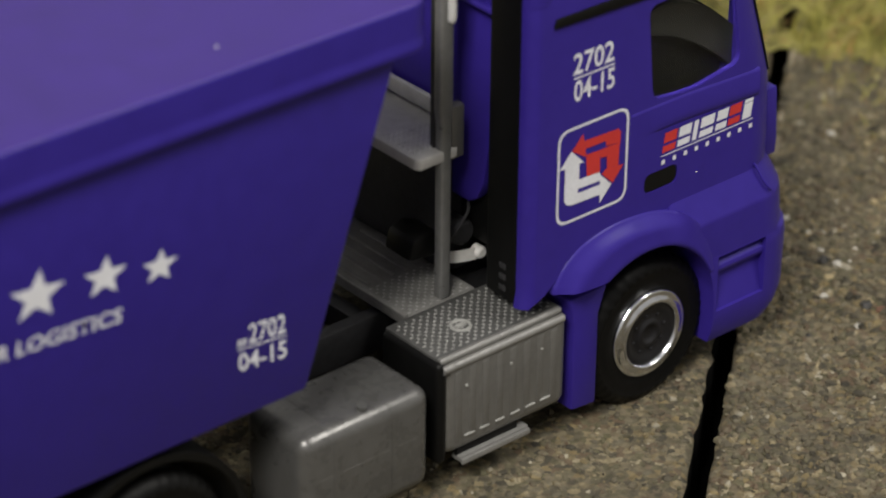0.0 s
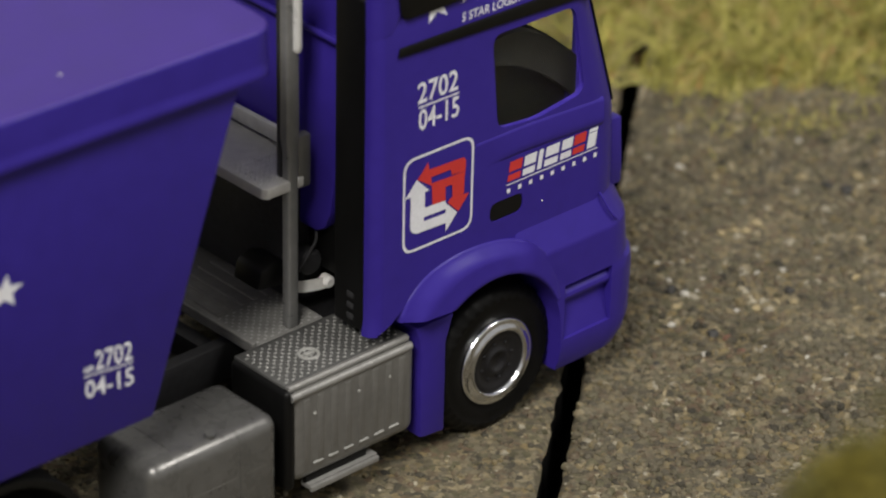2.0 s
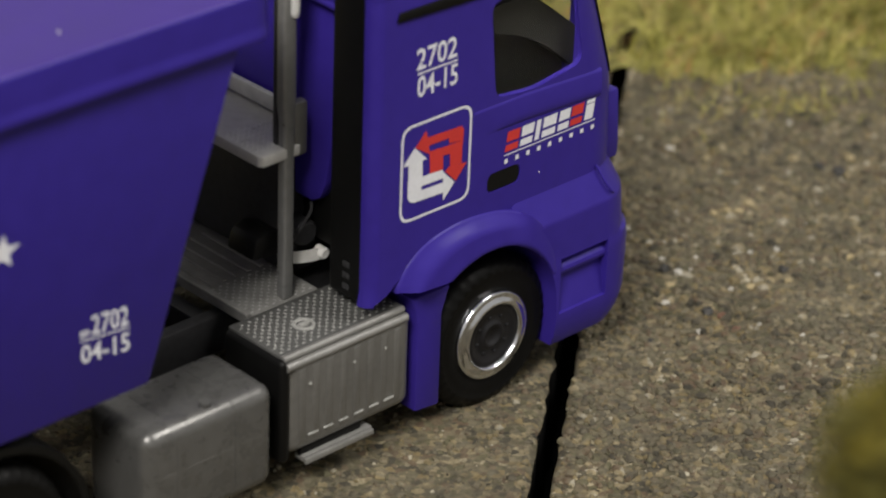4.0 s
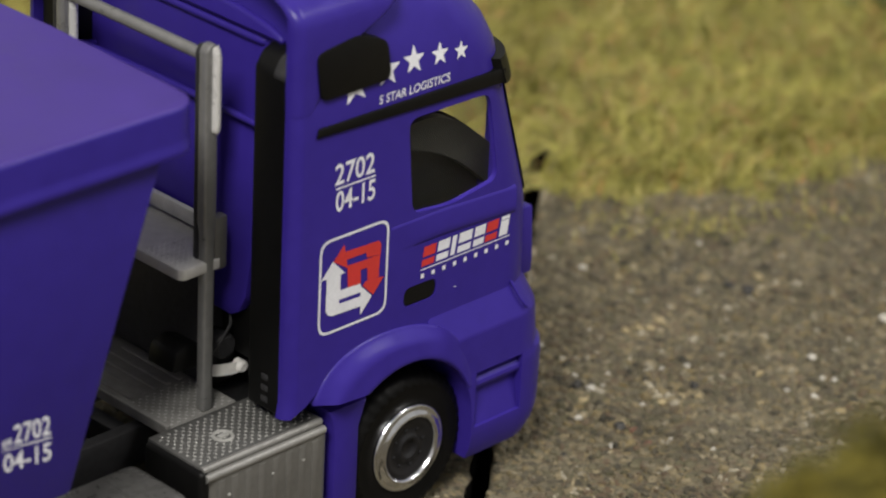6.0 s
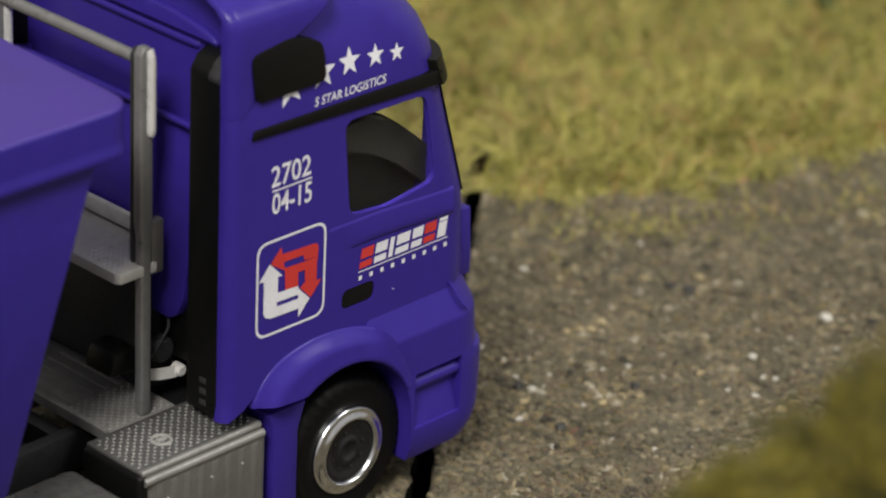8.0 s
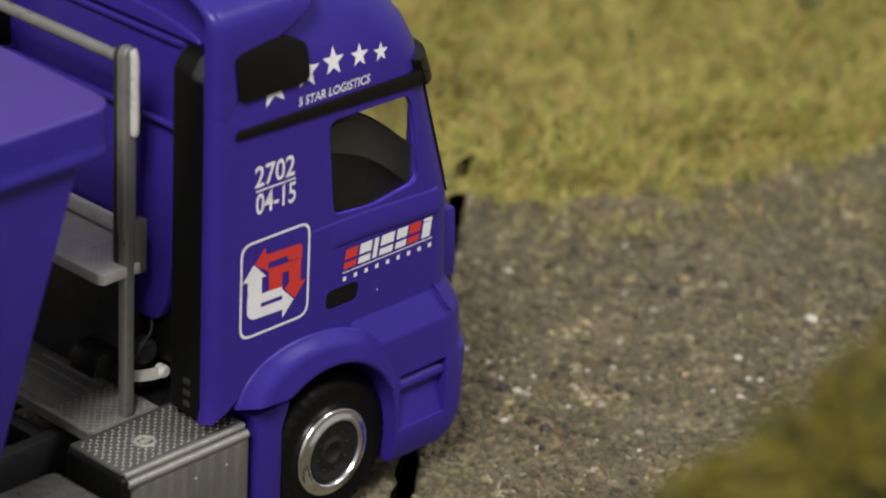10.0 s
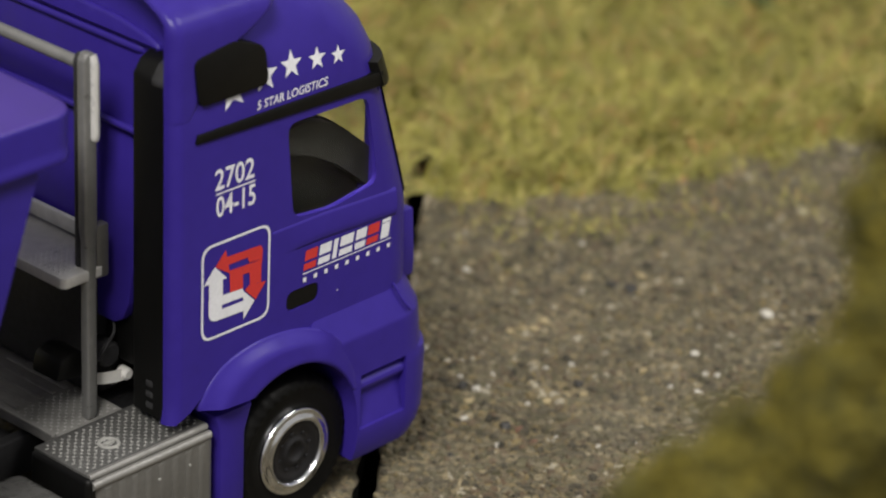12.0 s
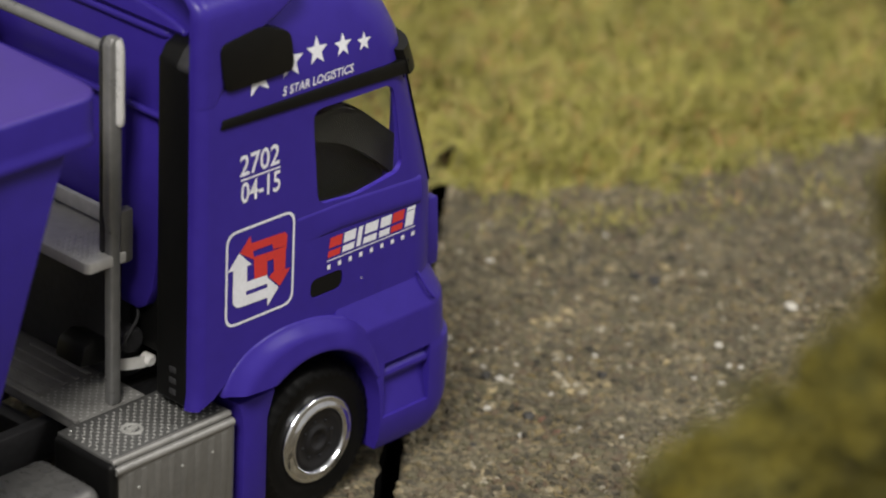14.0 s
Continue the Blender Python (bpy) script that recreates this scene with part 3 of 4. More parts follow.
LOW = ((2.9, 24.5, -0.4, 3.2), (3.8, 24.95, -0.75, 3.4), (5.0, 25.15, -0.95, 3.4), (8.9, 25.3, -0.95, 3.5), (9.6, 25.1, -0.95, 3.4), (9.9, 24.7, -0.92, 3.4), (12.6, 24.4, -0.95, 3.4), (12.95, 24.3, -0.86, 3.3), (14.7, 23.75, -0.02, 3.2), (15.0, 23.7, 0.05, 3.2))
low = rings([outline(z, 4.3, x1, inset, WIDE - inset, r, 0.3, bow=1.0) for z, x1, inset, r in LOW])
arch = [(10.4 + 6.35 * math.cos(radians(a)), 6.3 + 6.35 * math.sin(radians(a))) for a in range(0, 181, 6)]
SIDE_DENT = [(-3.0, 9.75), (-0.85, 9.72), (-0.5, 9.58), (-0.3, 9.4), (-0.34, 9.26), (-0.58, 9.1), (-0.74, 8.9), (-0.78, 8.65), (-0.7, 8.4), (-0.28, 8.1), (-0.28, 7.75), (-0.6, 6.2), (-0.74, 5.5), (-3.0, 5.3)]
low = cut(low, prism([(16.9, 0), (16.85, 3.4), (16.8, 5.2)] + arch + [(3.0, 5.3), (3.0, 0)], "y", -5, WIDE + 5), prism([(3, 0), (12.9, 0), (12.9, 14.55), (13.6, 15.1), (13.6, 20), (3, 20)], "y", -5, WIDE + 5),
          prism(SIDE_DENT, "x", 17.0, 21.5), prism([(WIDE - y, z) for y, z in SIDE_DENT[::-1]], "x", 17.0, 21.5))
part("bumper", low, BLUE, truck, "violet-blue bumper and step panel", sharp=24, even=True)


for side in (-1, 1):
    Y = (lambda y: y) if side < 0 else (lambda y: WIDE - y)
    part("corner_edge", tube(smooth_path([(20.85, Y(0.02), 15.15), (21.0, Y(-0.22), 14.75), (21.2, Y(-0.55), 14.1), (21.55, Y(-0.84), 13.45), (21.8, Y(-0.82), 13.2)], 5), 0.11, 8), BLUE, truck)


FENDER_EDGE = smooth_path([(2.8, 11.8, 0), (2.95, 12.4, 0), (3.7, 13.5, 0), (5.3, 14.6, 0), (7.9, 15.15, 0), (10.8, 15.0, 0), (13.0, 14.45, 0), (14.2, 13.8, 0), (15.4, 12.5, 0), (16.3, 10.7, 0), (16.75, 9.0, 0)], 6)


def fender(side):
    """The flared rim of the wheel arch, running round into the bumper."""
    loops, n = [], len(FENDER_EDGE) - 1
    for k, edge in enumerate(FENDER_EDGE):
        t = k / n
        a = radians(122 - 97 * t)
        inner = Vector((10.4 + 6.35 * math.cos(a), 6.3 + 6.35 * math.sin(a)))
        outer = Vector((edge.x, edge.y))
        blend = min(1, max(0, (t - 0.5) / 0.22))
        rim = -0.02 - 0.86 * blend * blend * (3 - 2 * blend)
        loop = [(inner.x, 0.9, inner.y), (inner.x, -0.8, inner.y)]
        crest = 0.66 - 0.06 * min(1, t / 0.45)
        for q in (0.02, 0.06, 0.14, 0.22, 0.3, 0.38, 0.46, 0.54, 0.62, 0.7, 0.76, 0.82, 0.88, 0.94, 1.0):
            p = inner.lerp(outer, q)
            lip = -0.95 - 0.12 * min(1, q / 0.08)
            fall = min(1, max(0, (q - crest) / (1 - crest)))
            rear = lip + 0.16 * min(q, crest) / crest
            rear += (rim - rear) * (0.45 * fall + 0.55 * fall * fall * (3 - 2 * fall))
            y = rear * (1 - blend) + (lip + (rim - lip) * q ** 1.8) * blend
            loop.append((p.x, y, p.y))
        loop.append((outer.x, 0.9, outer.y))
        loops.append([(x, y if side < 0 else WIDE - y, z) for x, y, z in loop])
    return rings(loops)


for side in (-1, 1):
    part("fender", fender(side), BLUE, truck, "flared violet-blue wheel arch", sharp=80)
    y = 0.0 if side < 0 else WIDE - 4.0
    part("mud_flap", prism([(4.8, 2.1), (7.0, 1.9), (7.0, 8.8), (7.5, 10.3), (7.7, 10.75), (4.3, 10.75), (4.6, 9.9), (4.8, 8.5)], "y", y, y + 4.0, 0.2), BLUE, truck, "violet-blue mudguard panel behind the wheel")


def wheel(x, y_face, inward, twin=False):
    """A wheel; y_face is its outer face and inward the sense of y towards the axle."""
    deep = 8.0 if twin else 4.0
    Y = lambda d: y_face + inward * d
    tyre = lathe([(Y(0.30), 3.0), (Y(0.10), 3.35), (Y(0.0), 4.1), (Y(0.06), 4.5), (Y(0.0), 4.6), (Y(0.1), 4.95), (Y(0.4), 5.3), (Y(0.8), 5.48), (Y(1.25), 5.5), (Y(1.3), 5.36), (Y(1.5), 5.36), (Y(1.55), 5.5), (Y(2.25), 5.5), (Y(2.3), 5.36), (Y(2.5), 5.36), (Y(2.55), 5.5), (Y(deep - 0.9), 5.48), (Y(deep - 0.2), 5.0), (Y(deep), 4.2), (Y(deep), 1.0), (Y(0.9), 1.0), (Y(0.9), 3.0), (Y(0.30), 3.0)], (x, AXLE_Z), 120)
    for v in tyre.verts:
        r, a = math.hypot(v.co.x - x, v.co.z - AXLE_Z), math.atan2(v.co.z - AXLE_Z, v.co.x - x)
        if 4.9 < r and round(a / (2 * math.pi / 120)) % 3 == 0:
            v.co = Vector((x + (v.co.x - x) * (1 - 0.06 / r), v.co.y + inward * (0.05 if r < 5.35 else 0), AXLE_Z + (v.co.z - AXLE_Z) * (1 - 0.06 / r)))
    ob = part("wheel", tyre, RUBBER, truck, "black grooved tyre on a chromed rim", sharp=50)
    rim = lathe([(Y(0.42), 3.24), (Y(0.1), 3.22), (Y(-0.06), 3.18), (Y(-0.14), 3.1), (Y(-0.15), 3.0), (Y(-0.17), 2.86), (Y(-0.23), 2.74), (Y(-0.30), 2.62), (Y(-0.35), 2.5), (Y(-0.36), 2.42), (Y(-0.30), 2.33), (Y(-0.12), 2.28), (Y(0.1), 2.2), (Y(0.2), 0.5)], (x, AXLE_Z), 72)
    part("rim", rim, CHROME, ob, "chromed wheel rim", sharp=60)
    hub = lathe([(Y(0.1), 2.26), (Y(-0.12), 2.25), (Y(-0.16), 2.1), (Y(-0.10), 1.85), (Y(0.0), 1.6), (Y(0.04), 1.1), (Y(-0.10), 0.95), (Y(-0.16), 0.8), (Y(-0.08), 0.62), (Y(0.06), 0.5), (Y(0.06), 0.05)], (x, AXLE_Z), 40)
    part("hub", hub, HUB, ob, "dark grey hub", sharp=60)
    for k in range(8):
        a = radians(45 * k + 12)
        nut = lathe([(Y(0.1), 0.15), (Y(-0.04), 0.13), (Y(-0.08), 0.08), (Y(-0.08), 0.01)], (x + 1.4 * math.cos(a), AXLE_Z + 1.4 * math.sin(a)), 8)
        part("wheel_nut", nut, HUB, ob)
    return ob


for x, twin in ((FRONT_AXLE, False), (REAR_AXLE, True)):
    wheel(x, 0.15, 1, twin)
    wheel(x, WIDE - 0.15, -1, twin)
    part("axle", lathe([(3, 0.01), (3, 0.9), (WIDE - 3, 0.9), (WIDE - 3, 0.01)], (x, AXLE_Z), 16), BLACK, truck)

# chassis
for y in (8.4, WIDE - 9.4):
    part("frame_rail", box(-48, 22, y, y + 1.0, 6.6, 9.4, 0.15), CHASSIS, truck, "black chassis rail")
for x in (-44, -16, -6, 5, 18):
    part("cross_member", box(x, x + 1.2, 9.3, WIDE - 9.3, 7.2, 9.0, 0.1), CHASSIS, truck)
part("coupling_plate", join(box(-33, -22, 8, WIDE - 8, 9.4, 11.4, 0.4), box(-31, -24, 9.5, WIDE - 9.5, 11.3, 12.4, 0.4)), BLACK, truck, "black fifth-wheel coupling plate")
for y in (0.3, WIDE - 8.3):
    loops = []
    for k in range(25):
        a = radians(178 - 176 * k / 24)
        loops.append([(REAR_AXLE + r * math.cos(a), yy, AXLE_Z + r * math.sin(a)) for r, yy in ((6.5, y), (6.5, y + 8), (7.0, y + 8), (7.05, y + 7.6), (7.05, y + 0.4), (7.0, y))])
    part("rear_mudguard", rings(loops), BLACK, truck, "black curved mudguard over the rear wheel", sharp=50)


def dimples(x0, x1, y0, y1, z, step=0.62):
    """Raised tread marks on a plate."""
    verts, faces = [], []
    i, y = 0, y0
    while y < y1:
        x = x0 + (step / 2 if i % 2 else 0)
        while x < x1:
            n = len(verts)
            l, w, h = 0.15, 0.065, 0.07
            if i % 2:
                l, w = w, l
            verts += [(x - l, y - w, z), (x + l, y - w, z), (x + l, y + w, z), (x - l, y + w, z), (x - l * 0.4, y - w * 0.4, z + h), (x + l * 0.4, y - w * 0.4, z + h), (x + l * 0.4, y + w * 0.4, z + h), (x - l * 0.4, y + w * 0.4, z + h)]
            faces += [(n, n + 1, n + 5, n + 4), (n + 1, n + 2, n + 6, n + 5), (n + 2, n + 3, n + 7, n + 6), (n + 3, n, n + 4, n + 7), (n + 4, n + 5, n + 6, n + 7)]
            x += step
        y += step / 2 * 1.05
        i += 1
    bm = bmesh.new()
    vs = [bm.verts.new(v) for v in verts]
    for fc in faces:
        bm.faces.new([vs[k] for k in fc])
    return bm


def side_box(mirror=False):
    Y = (lambda y: WIDE - y) if mirror else (lambda y: y)
    lo, hi = sorted((Y(-0.05), Y(5.7)))
    body = part("side_box", box(-6.2, 4.35, lo, hi, 3.0, 10.05, 0.85, 5), GREY, truck, "silver-grey equipment box with tread-plate lid")
    lo, hi = sorted((Y(0.5), Y(5.75)))
    part("lid", box(-6.4, 4.0, lo, hi, 9.95, 10.3, 0.12), DECK_GREY, body, "tread-plate lid")
    if not mirror:
        tread = part("tread", dimples(-6.0, 3.8, 1.0, 5.5, 10.28), TREAD, body, sharp=10)
        tagged(tread, kind="stuff")
    lo2, hi2 = sorted((Y(0.05), Y(5.8)))
    # added black plate: the shade on the box's rear end, painted
    part("shaded_end", box(-6.75, -5.9, lo2, hi2, 2.6, 10.15, 0.4, 3), BLACK, body, "black end of the box, its shade put into the colour")
    for y, z, r in ((0.46, 10.12, 0.25), (0.12, 9.66, 0.3)):
        part("lip", tube(smooth_path([(-6.35, Y(y), z), (-2.0, Y(y), z), (3.3, Y(y), z), (3.75, Y(y + 0.08), z - 0.05), (3.98, Y(y + 0.3), z - 0.16)], 3), r, 10), EDGE_GREY, body, "bright rounded edge")
    for k in range(8):
        x = -5.4 + 1.16 * k
        a, b = sorted((Y(-0.09), Y(0.1)))
        part("rib", box(x, x + 0.55, a, b, 3.9, 9.2, 0.04), GREY, body)
    step = part("step", box(-5.0, 0.9, *sorted((Y(-0.12), Y(0.78))), 2.3, 2.72, 0.1), EDGE_GREY, body, "silver step below the box")
    part("step_edge", box(-5.05, 0.8, *sorted((Y(-0.42), Y(-0.17))), 2.24, 2.68, 0.09), EDGE_GREY, step, "bright rolled edge of the step")
    a, b = sorted((Y(0.2), Y(0.6)))
    part("step_bracket", box(-5.0, 0.2, a, b, 2.5, 3.3, 0.1), BLACK, body)
    for x, z in ((-4.46, 7.93), (-0.71, 8.1), (1.93, 8.14)):
        a = Y(-0.14)
        part("rivet", lathe([(a, 0.01), (a, 0.09), (Y(0.0), 0.14)], (x, z), 8), TREAD, body)
    for k in range(6):
        x, half = -4.2 + 1.3 * k, (0.42, 0.4, 0.38, 0.4, 0.42, 0.44)[k]
        a, b = sorted((Y(-0.16), Y(0.1)))
        part("catch", box(x - half, x + half, a, b, 4.14, 4.28, 0.04), TREAD, body)
    if not mirror:
        ring = []
        for k in range(21):
            t = 2 * math.pi * k / 20
            ring.append((-2.6 + 0.64 * math.cos(t), 2.75 + 0.64 * math.sin(t), 10.33))
        part("filler_cap", join(tube(ring, 0.12, 8), box(-3.0, -2.2, 2.58, 2.9, 10.25, 10.48, 0.06)), TREAD, body, "small round filler cap")
    return body


side_box()
side_box(True)


def fuel_tank(mirror=False):
    Y = (lambda y: WIDE - y) if mirror else (lambda y: y)
    lo, hi = sorted((Y(-0.5), Y(5.6)))
    body = part("fuel_tank", box(-18.0, -7.7, lo, hi, 2.0, 9.36, 1.0, 5), TANK_GREY, truck, "silver-grey rounded fuel tank", sharp=30)
    for x in (-15.6, -11.0):
        ring = rounded([(Y(-0.53), 2.0), (Y(5.63), 2.0), (Y(5.63), 9.39), (Y(-0.53), 9.39)], 1.45, 6)
        part("strap", prism(ring, "x", x, x + 0.5), TANK_GREY, body, "narrow tank strap", sharp=30)
    part("weld_seam", box(-16.8, -8.9, *sorted((Y(-0.515), Y(0.0))), 6.05, 6.12, 0.01), GREY, body, "thin weld seam")
    part("filler", tube([(-12.7, Y(0.45), 9.1), (-12.7, Y(0.35), 9.65)], 0.35, 12), DECK_GREY, body, "dark filler neck")


fuel_tank()
fuel_tank(True)

deck = part("deck", join(box(-4.7, 1.4, 5.9, WIDE - 5.9, 9.6, 10.2, 0.12), box(-4.75, -4.3, 5.9, WIDE - 5.9, 10.1, 10.45, 0.1)), DECK, truck, "dark silver walkway plate behind the cab")
tagged(part("tread", dimples(-4.0, 1.2, 6.2, 10.2, 10.18), TREAD, deck, sharp=10), kind="stuff")
for k in range(5):
    part("groove_bar", box(-3.9 + 1.05 * k, -3.55 + 1.05 * k, 10.5, WIDE - 10.5, 10.15, 10.3, 0.06), DECK, deck)

# pipe rack behind the cab
rack = part("pipe_rack", tube([(-1, 6.7, 35.1), (-1, 20.4, 35.1)], 0.42, 14), POST_GREY, truck, "silver pipe rack standing on the walkway")
for y in (6.4, 20.6):
    post = part("post", prism([(-1.45, 10.2), (-0.6, 10.2), (-0.6, 23.0), (-0.5, 24.0), (-0.5, 35.6), (-0.75, 36.1), (-1.3, 36.1), (-1.6, 35.6), (-1.6, 24.0), (-1.45, 23.0)], "y", y - 0.36, y + 0.42, 0.18, 3), POST_GREY, rack, "silver upright of the rack", sharp=30)
    # added dark strip in place of shade on the upright's rear face
    part("shaded_face_strip", prism([(-1.5, 20.6), (-0.7, 20.6), (-0.7, 35.4), (-0.9, 35.9), (-1.25, 35.9), (-1.5, 35.4)], "y", y + 0.38, y + 0.86, 0.12), CHASSIS, post, "dark strip painting the upright's shaded face", sharp=30)
    # added pale bead: paints the highlight on the upright's upper corner
    part("post_highlight", tube(smooth_path([(-0.78, y - 0.36, 30.3), (-0.78, y - 0.42, 30.6), (-0.78, y - 0.42, 33.5), (-0.78, y - 0.4, 35.2), (-0.84, y - 0.2, 35.85)], 4), 0.32, 12), BRIGHT_SILVER, post, "pale grey bead painting the highlight on the upright")
part("end_loop", tube(smooth_path([(-1, 20.6, 34.8), (-1, 21.0, 36.2), (-1, 22.2, 36.6), (-1, 24.5, 35.9), (-1, 26.2, 33.5)]), 0.5, 12), GREY, rack)
shelf = part("shelf", prism([(-3.45, 6.4), (-3.2, 6.05), (-0.2, 6.05), (0.3, 6.6), (1.7, 8.2), (1.7, 21.0), (-3.45, 21.0)], "z", 20.35, 21.15, 0.12), LIFTED_GREY, rack, "silver tread shelf on the rack")
part("shelf_edge", box(1.15, 1.6, 7.9, 21, 21.35, 22.45, 0.14), LIFTED_GREY, shelf)
tagged(part("tread", dimples(-3.1, 0.1, 6.9, 10.2, 21.13, 0.45), BRIGHT_SILVER, shelf, sharp=10), kind="stuff")
part("shelf_bracket", box(-0.6, 0.5, 6.1, 6.9, 20.2, 24.0, 0.2), GREY, shelf)

# lines and couplings behind the cab
part("coupling_block", box(1.6, 3.4, 8.3, 9.4, 10.2, 13.4, 0.4), CHASSIS, truck, "black line coupling block")
plate = []
for p in smooth_path([(0.2, 7.9, 0), (0.9, 7.55, 0), (1.8, 7.45, 0), (2.7, 7.5, 0), (3.3, 7.8, 0)], 4):
    z = 11.72 - 0.19 * (p.x - 0.2)
    plate.append([(p.x, p.y - 0.16, z - 0.02), (p.x, p.y + 0.16, z), (p.x, p.y + 0.16, z + 0.72), (p.x, p.y - 0.02, z + 0.76)])
part("bright_coupling", rings(plate), PALE_GREY, truck, "bright bent coupling plate", sharp=40)
part("coupling_knob", lathe([(7.1, 0.02), (7.1, 0.3), (7.25, 0.44), (7.9, 0.44), (7.9, 0.02)], (3.05, 11.62), 16), PALE_GREY, truck, "bright coupling knob")
part("air_canister", lathe([(7.4, 0.02), (7.4, 0.7), (7.65, 0.92), (9.5, 0.92), (9.7, 0.02)], (1.75, 13.45), 24), CHASSIS, truck, "dark air canister")
part("hose", tube(smooth_path([(0.6, 7.5, 13.4), (1.12, 7.4, 14.03), (1.6, 7.45, 14.5), (2.2, 7.6, 15.1), (2.5, 8.2, 16.2)]), 0.11, 8), CHASSIS, truck, "thin dark hose")
part("valve_block", prism([(-2.9, 12.9), (-0.7, 12.6), (0.0, 13.2), (-0.3, 14.3), (-1.4, 14.7), (-2.5, 14.3)], "y", 7.5, 10.2, 0.3), BLACK, truck, "black valve block")
for z in (11.6, 12.4, 13.2):
    part("louvre", box(0.86, 1.2, 2.4, 3.1, z, z + 0.5, 0.1), CHASSIS, truck)
part("engine_cover", box(0.9, 3.4, 8.9, WIDE - 6.5, 10.2, 20.2, 0.5), CHASSIS, truck, "black cover below the shelf")

# ---- prints on the cab ----


def on_cab(z_ref=None, lift=0.035):
    def place(u, v):
        return (u, cab_at(v)[3] - lift, v)
    return place


def flat_print(name, polygons, mat, owner, place, label=""):
    bm = bmesh.new()
    for k, poly in enumerate(polygons):
        bm.faces.new([bm.verts.new(Vector(place(u, v)) - Vector((0, 0.006 * k if len(polygons) < 12 else 0, 0))) for u, v in poly])
    bm.normal_update()
    bmesh.ops.triangulate(bm, faces=bm.faces)
    return part(name, bm, mat, owner, label, flip=False)


def lettering(text, u, v, height, mat, owner, place, width, label="", bold=0.0, slope=0.0, shear=0.0):
    verts, faces = words(text, height, 1.0, shear, bold)
    k = width / max(p for p, _ in verts)
    spots = [(u + p * k, v + q + slope * p * k) for p, q in verts]
    bm = decal(spots, faces, place)
    return part("lettering", bm, mat, owner, label, flip=False)


cab_side = on_cab()
lettering("2702", 3.95, 27.2, 1.42, WHITE, truck, cab_side, 3.45, "white digits 2702", 0.014)
lettering("04-15", 4.08, 25.3, 1.42, WHITE, truck, cab_side, 3.45, "white digits 04-15", 0.014)
flat_print("print_line", [[(4.05, 26.85), (7.5, 26.85), (7.5, 26.97), (4.05, 26.97)]], WHITE, truck, cab_side)
lettering("5 STAR LOGISTICS", 7.6, 31.75, 0.58, WHITE, truck, cab_side, 6.35, "white words 5 STAR LOGISTICS", 0.014, shear=0.15)
for u, v, r in ((5.5, 33.6, 1.35), (8.42, 33.85, 1.15), (10.75, 33.95, 0.98), (13.05, 33.78, 0.8), (14.95, 33.55, 0.66)):
    flat_print("star_print", [star_points(u, v, r, 6 if u < 6 else -4)], WHITE, truck, cab_side, "white star print")
# square emblem: a round-cornered frame, a red bent arrow and a white bent arrow
frame_out, frame_in = rounded([(2.85, 16.7), (8.95, 16.7), (8.95, 23.5), (2.85, 23.5)], 0.95), rounded([(3.03, 16.88), (8.77, 16.88), (8.77, 23.32), (3.03, 23.32)], 0.82)
quads = [[frame_out[i], frame_out[(i + 1) % len(frame_out)], frame_in[(i + 1) % len(frame_in)], frame_in[i]] for i in range(len(frame_out))]
flat_print("emblem_frame", quads, WHITE, truck, cab_side, "white round-cornered frame")
flat_print("emblem_arrow", [
    [(4.06, 21.82), (4.97, 22.78), (5.36, 20.97)],
    [(5.03, 22.24), (8.06, 22.13), (8.27, 21.83), (8.24, 21.10), (7.04, 21.20), (6.93, 21.60), (5.05, 21.63)],
    [(5.30, 21.19), (6.49, 21.13), (6.54, 19.50), (5.40, 19.58)],
    [(6.49, 21.13), (8.24, 21.10), (8.11, 20.41), (6.51, 20.52)],
    [(7.05, 20.83), (8.16, 20.64), (8.14, 19.47), (7.14, 19.55)],
    [(7.04, 19.58), (8.60, 19.40), (7.68, 18.35), (6.69, 19.32)]], RED, truck, cab_side, "red bent arrow")
flat_print("emblem_arrow", [
    [(4.01, 21.84), (5.12, 20.72), (3.02, 20.76)],
    [(3.50, 20.80), (4.72, 20.77), (4.76, 19.30), (3.53, 19.38)],
    [(3.48, 19.64), (6.54, 19.54), (6.56, 18.88), (4.67, 18.93), (4.68, 18.64), (6.57, 18.59), (6.59, 17.85), (4.10, 17.94), (3.71, 18.11), (3.50, 18.42)],
    [(6.54, 19.33), (7.58, 18.30), (6.60, 17.23)]], WHITE, truck, cab_side, "white bent arrow")
# company mark: slanted bars in red and white, an underline and a row of small bars
def slant(u0, u1, v0, v1):
    return [(u0 + (v0 - 18.95) * 0.16, v0), (u1 + (v0 - 18.95) * 0.16, v0), (u1 + (v1 - 18.95) * 0.16, v1), (u0 + (v1 - 18.95) * 0.16, v1)]


for u0, u1, mat in ((12.05, 13.2, RED), (13.4, 14.5, WHITE), (14.72, 15.12, WHITE), (15.36, 16.6, WHITE), (16.85, 17.85, WHITE), (18.0, 19.1, RED), (19.35, 20.15, WHITE)):
    rows = [(18.95, 20.35)] if u1 - u0 < 0.9 else [(18.95, 19.42), (19.62, 20.35)]
    if u0 == 19.35:
        rows = [(18.95, 20.05), (20.1, 20.35)]
    for v0, v1 in rows:
        flat_print("mark_bar", [slant(u0, u1, v0, v1)], mat, truck, cab_side, "red print bar" if mat is RED else "white print bar")
flat_print("print_line", [[(12.0, 18.68), (20.4, 18.72), (20.4, 18.80), (12.0, 18.76)]], WHITE, truck, cab_side)
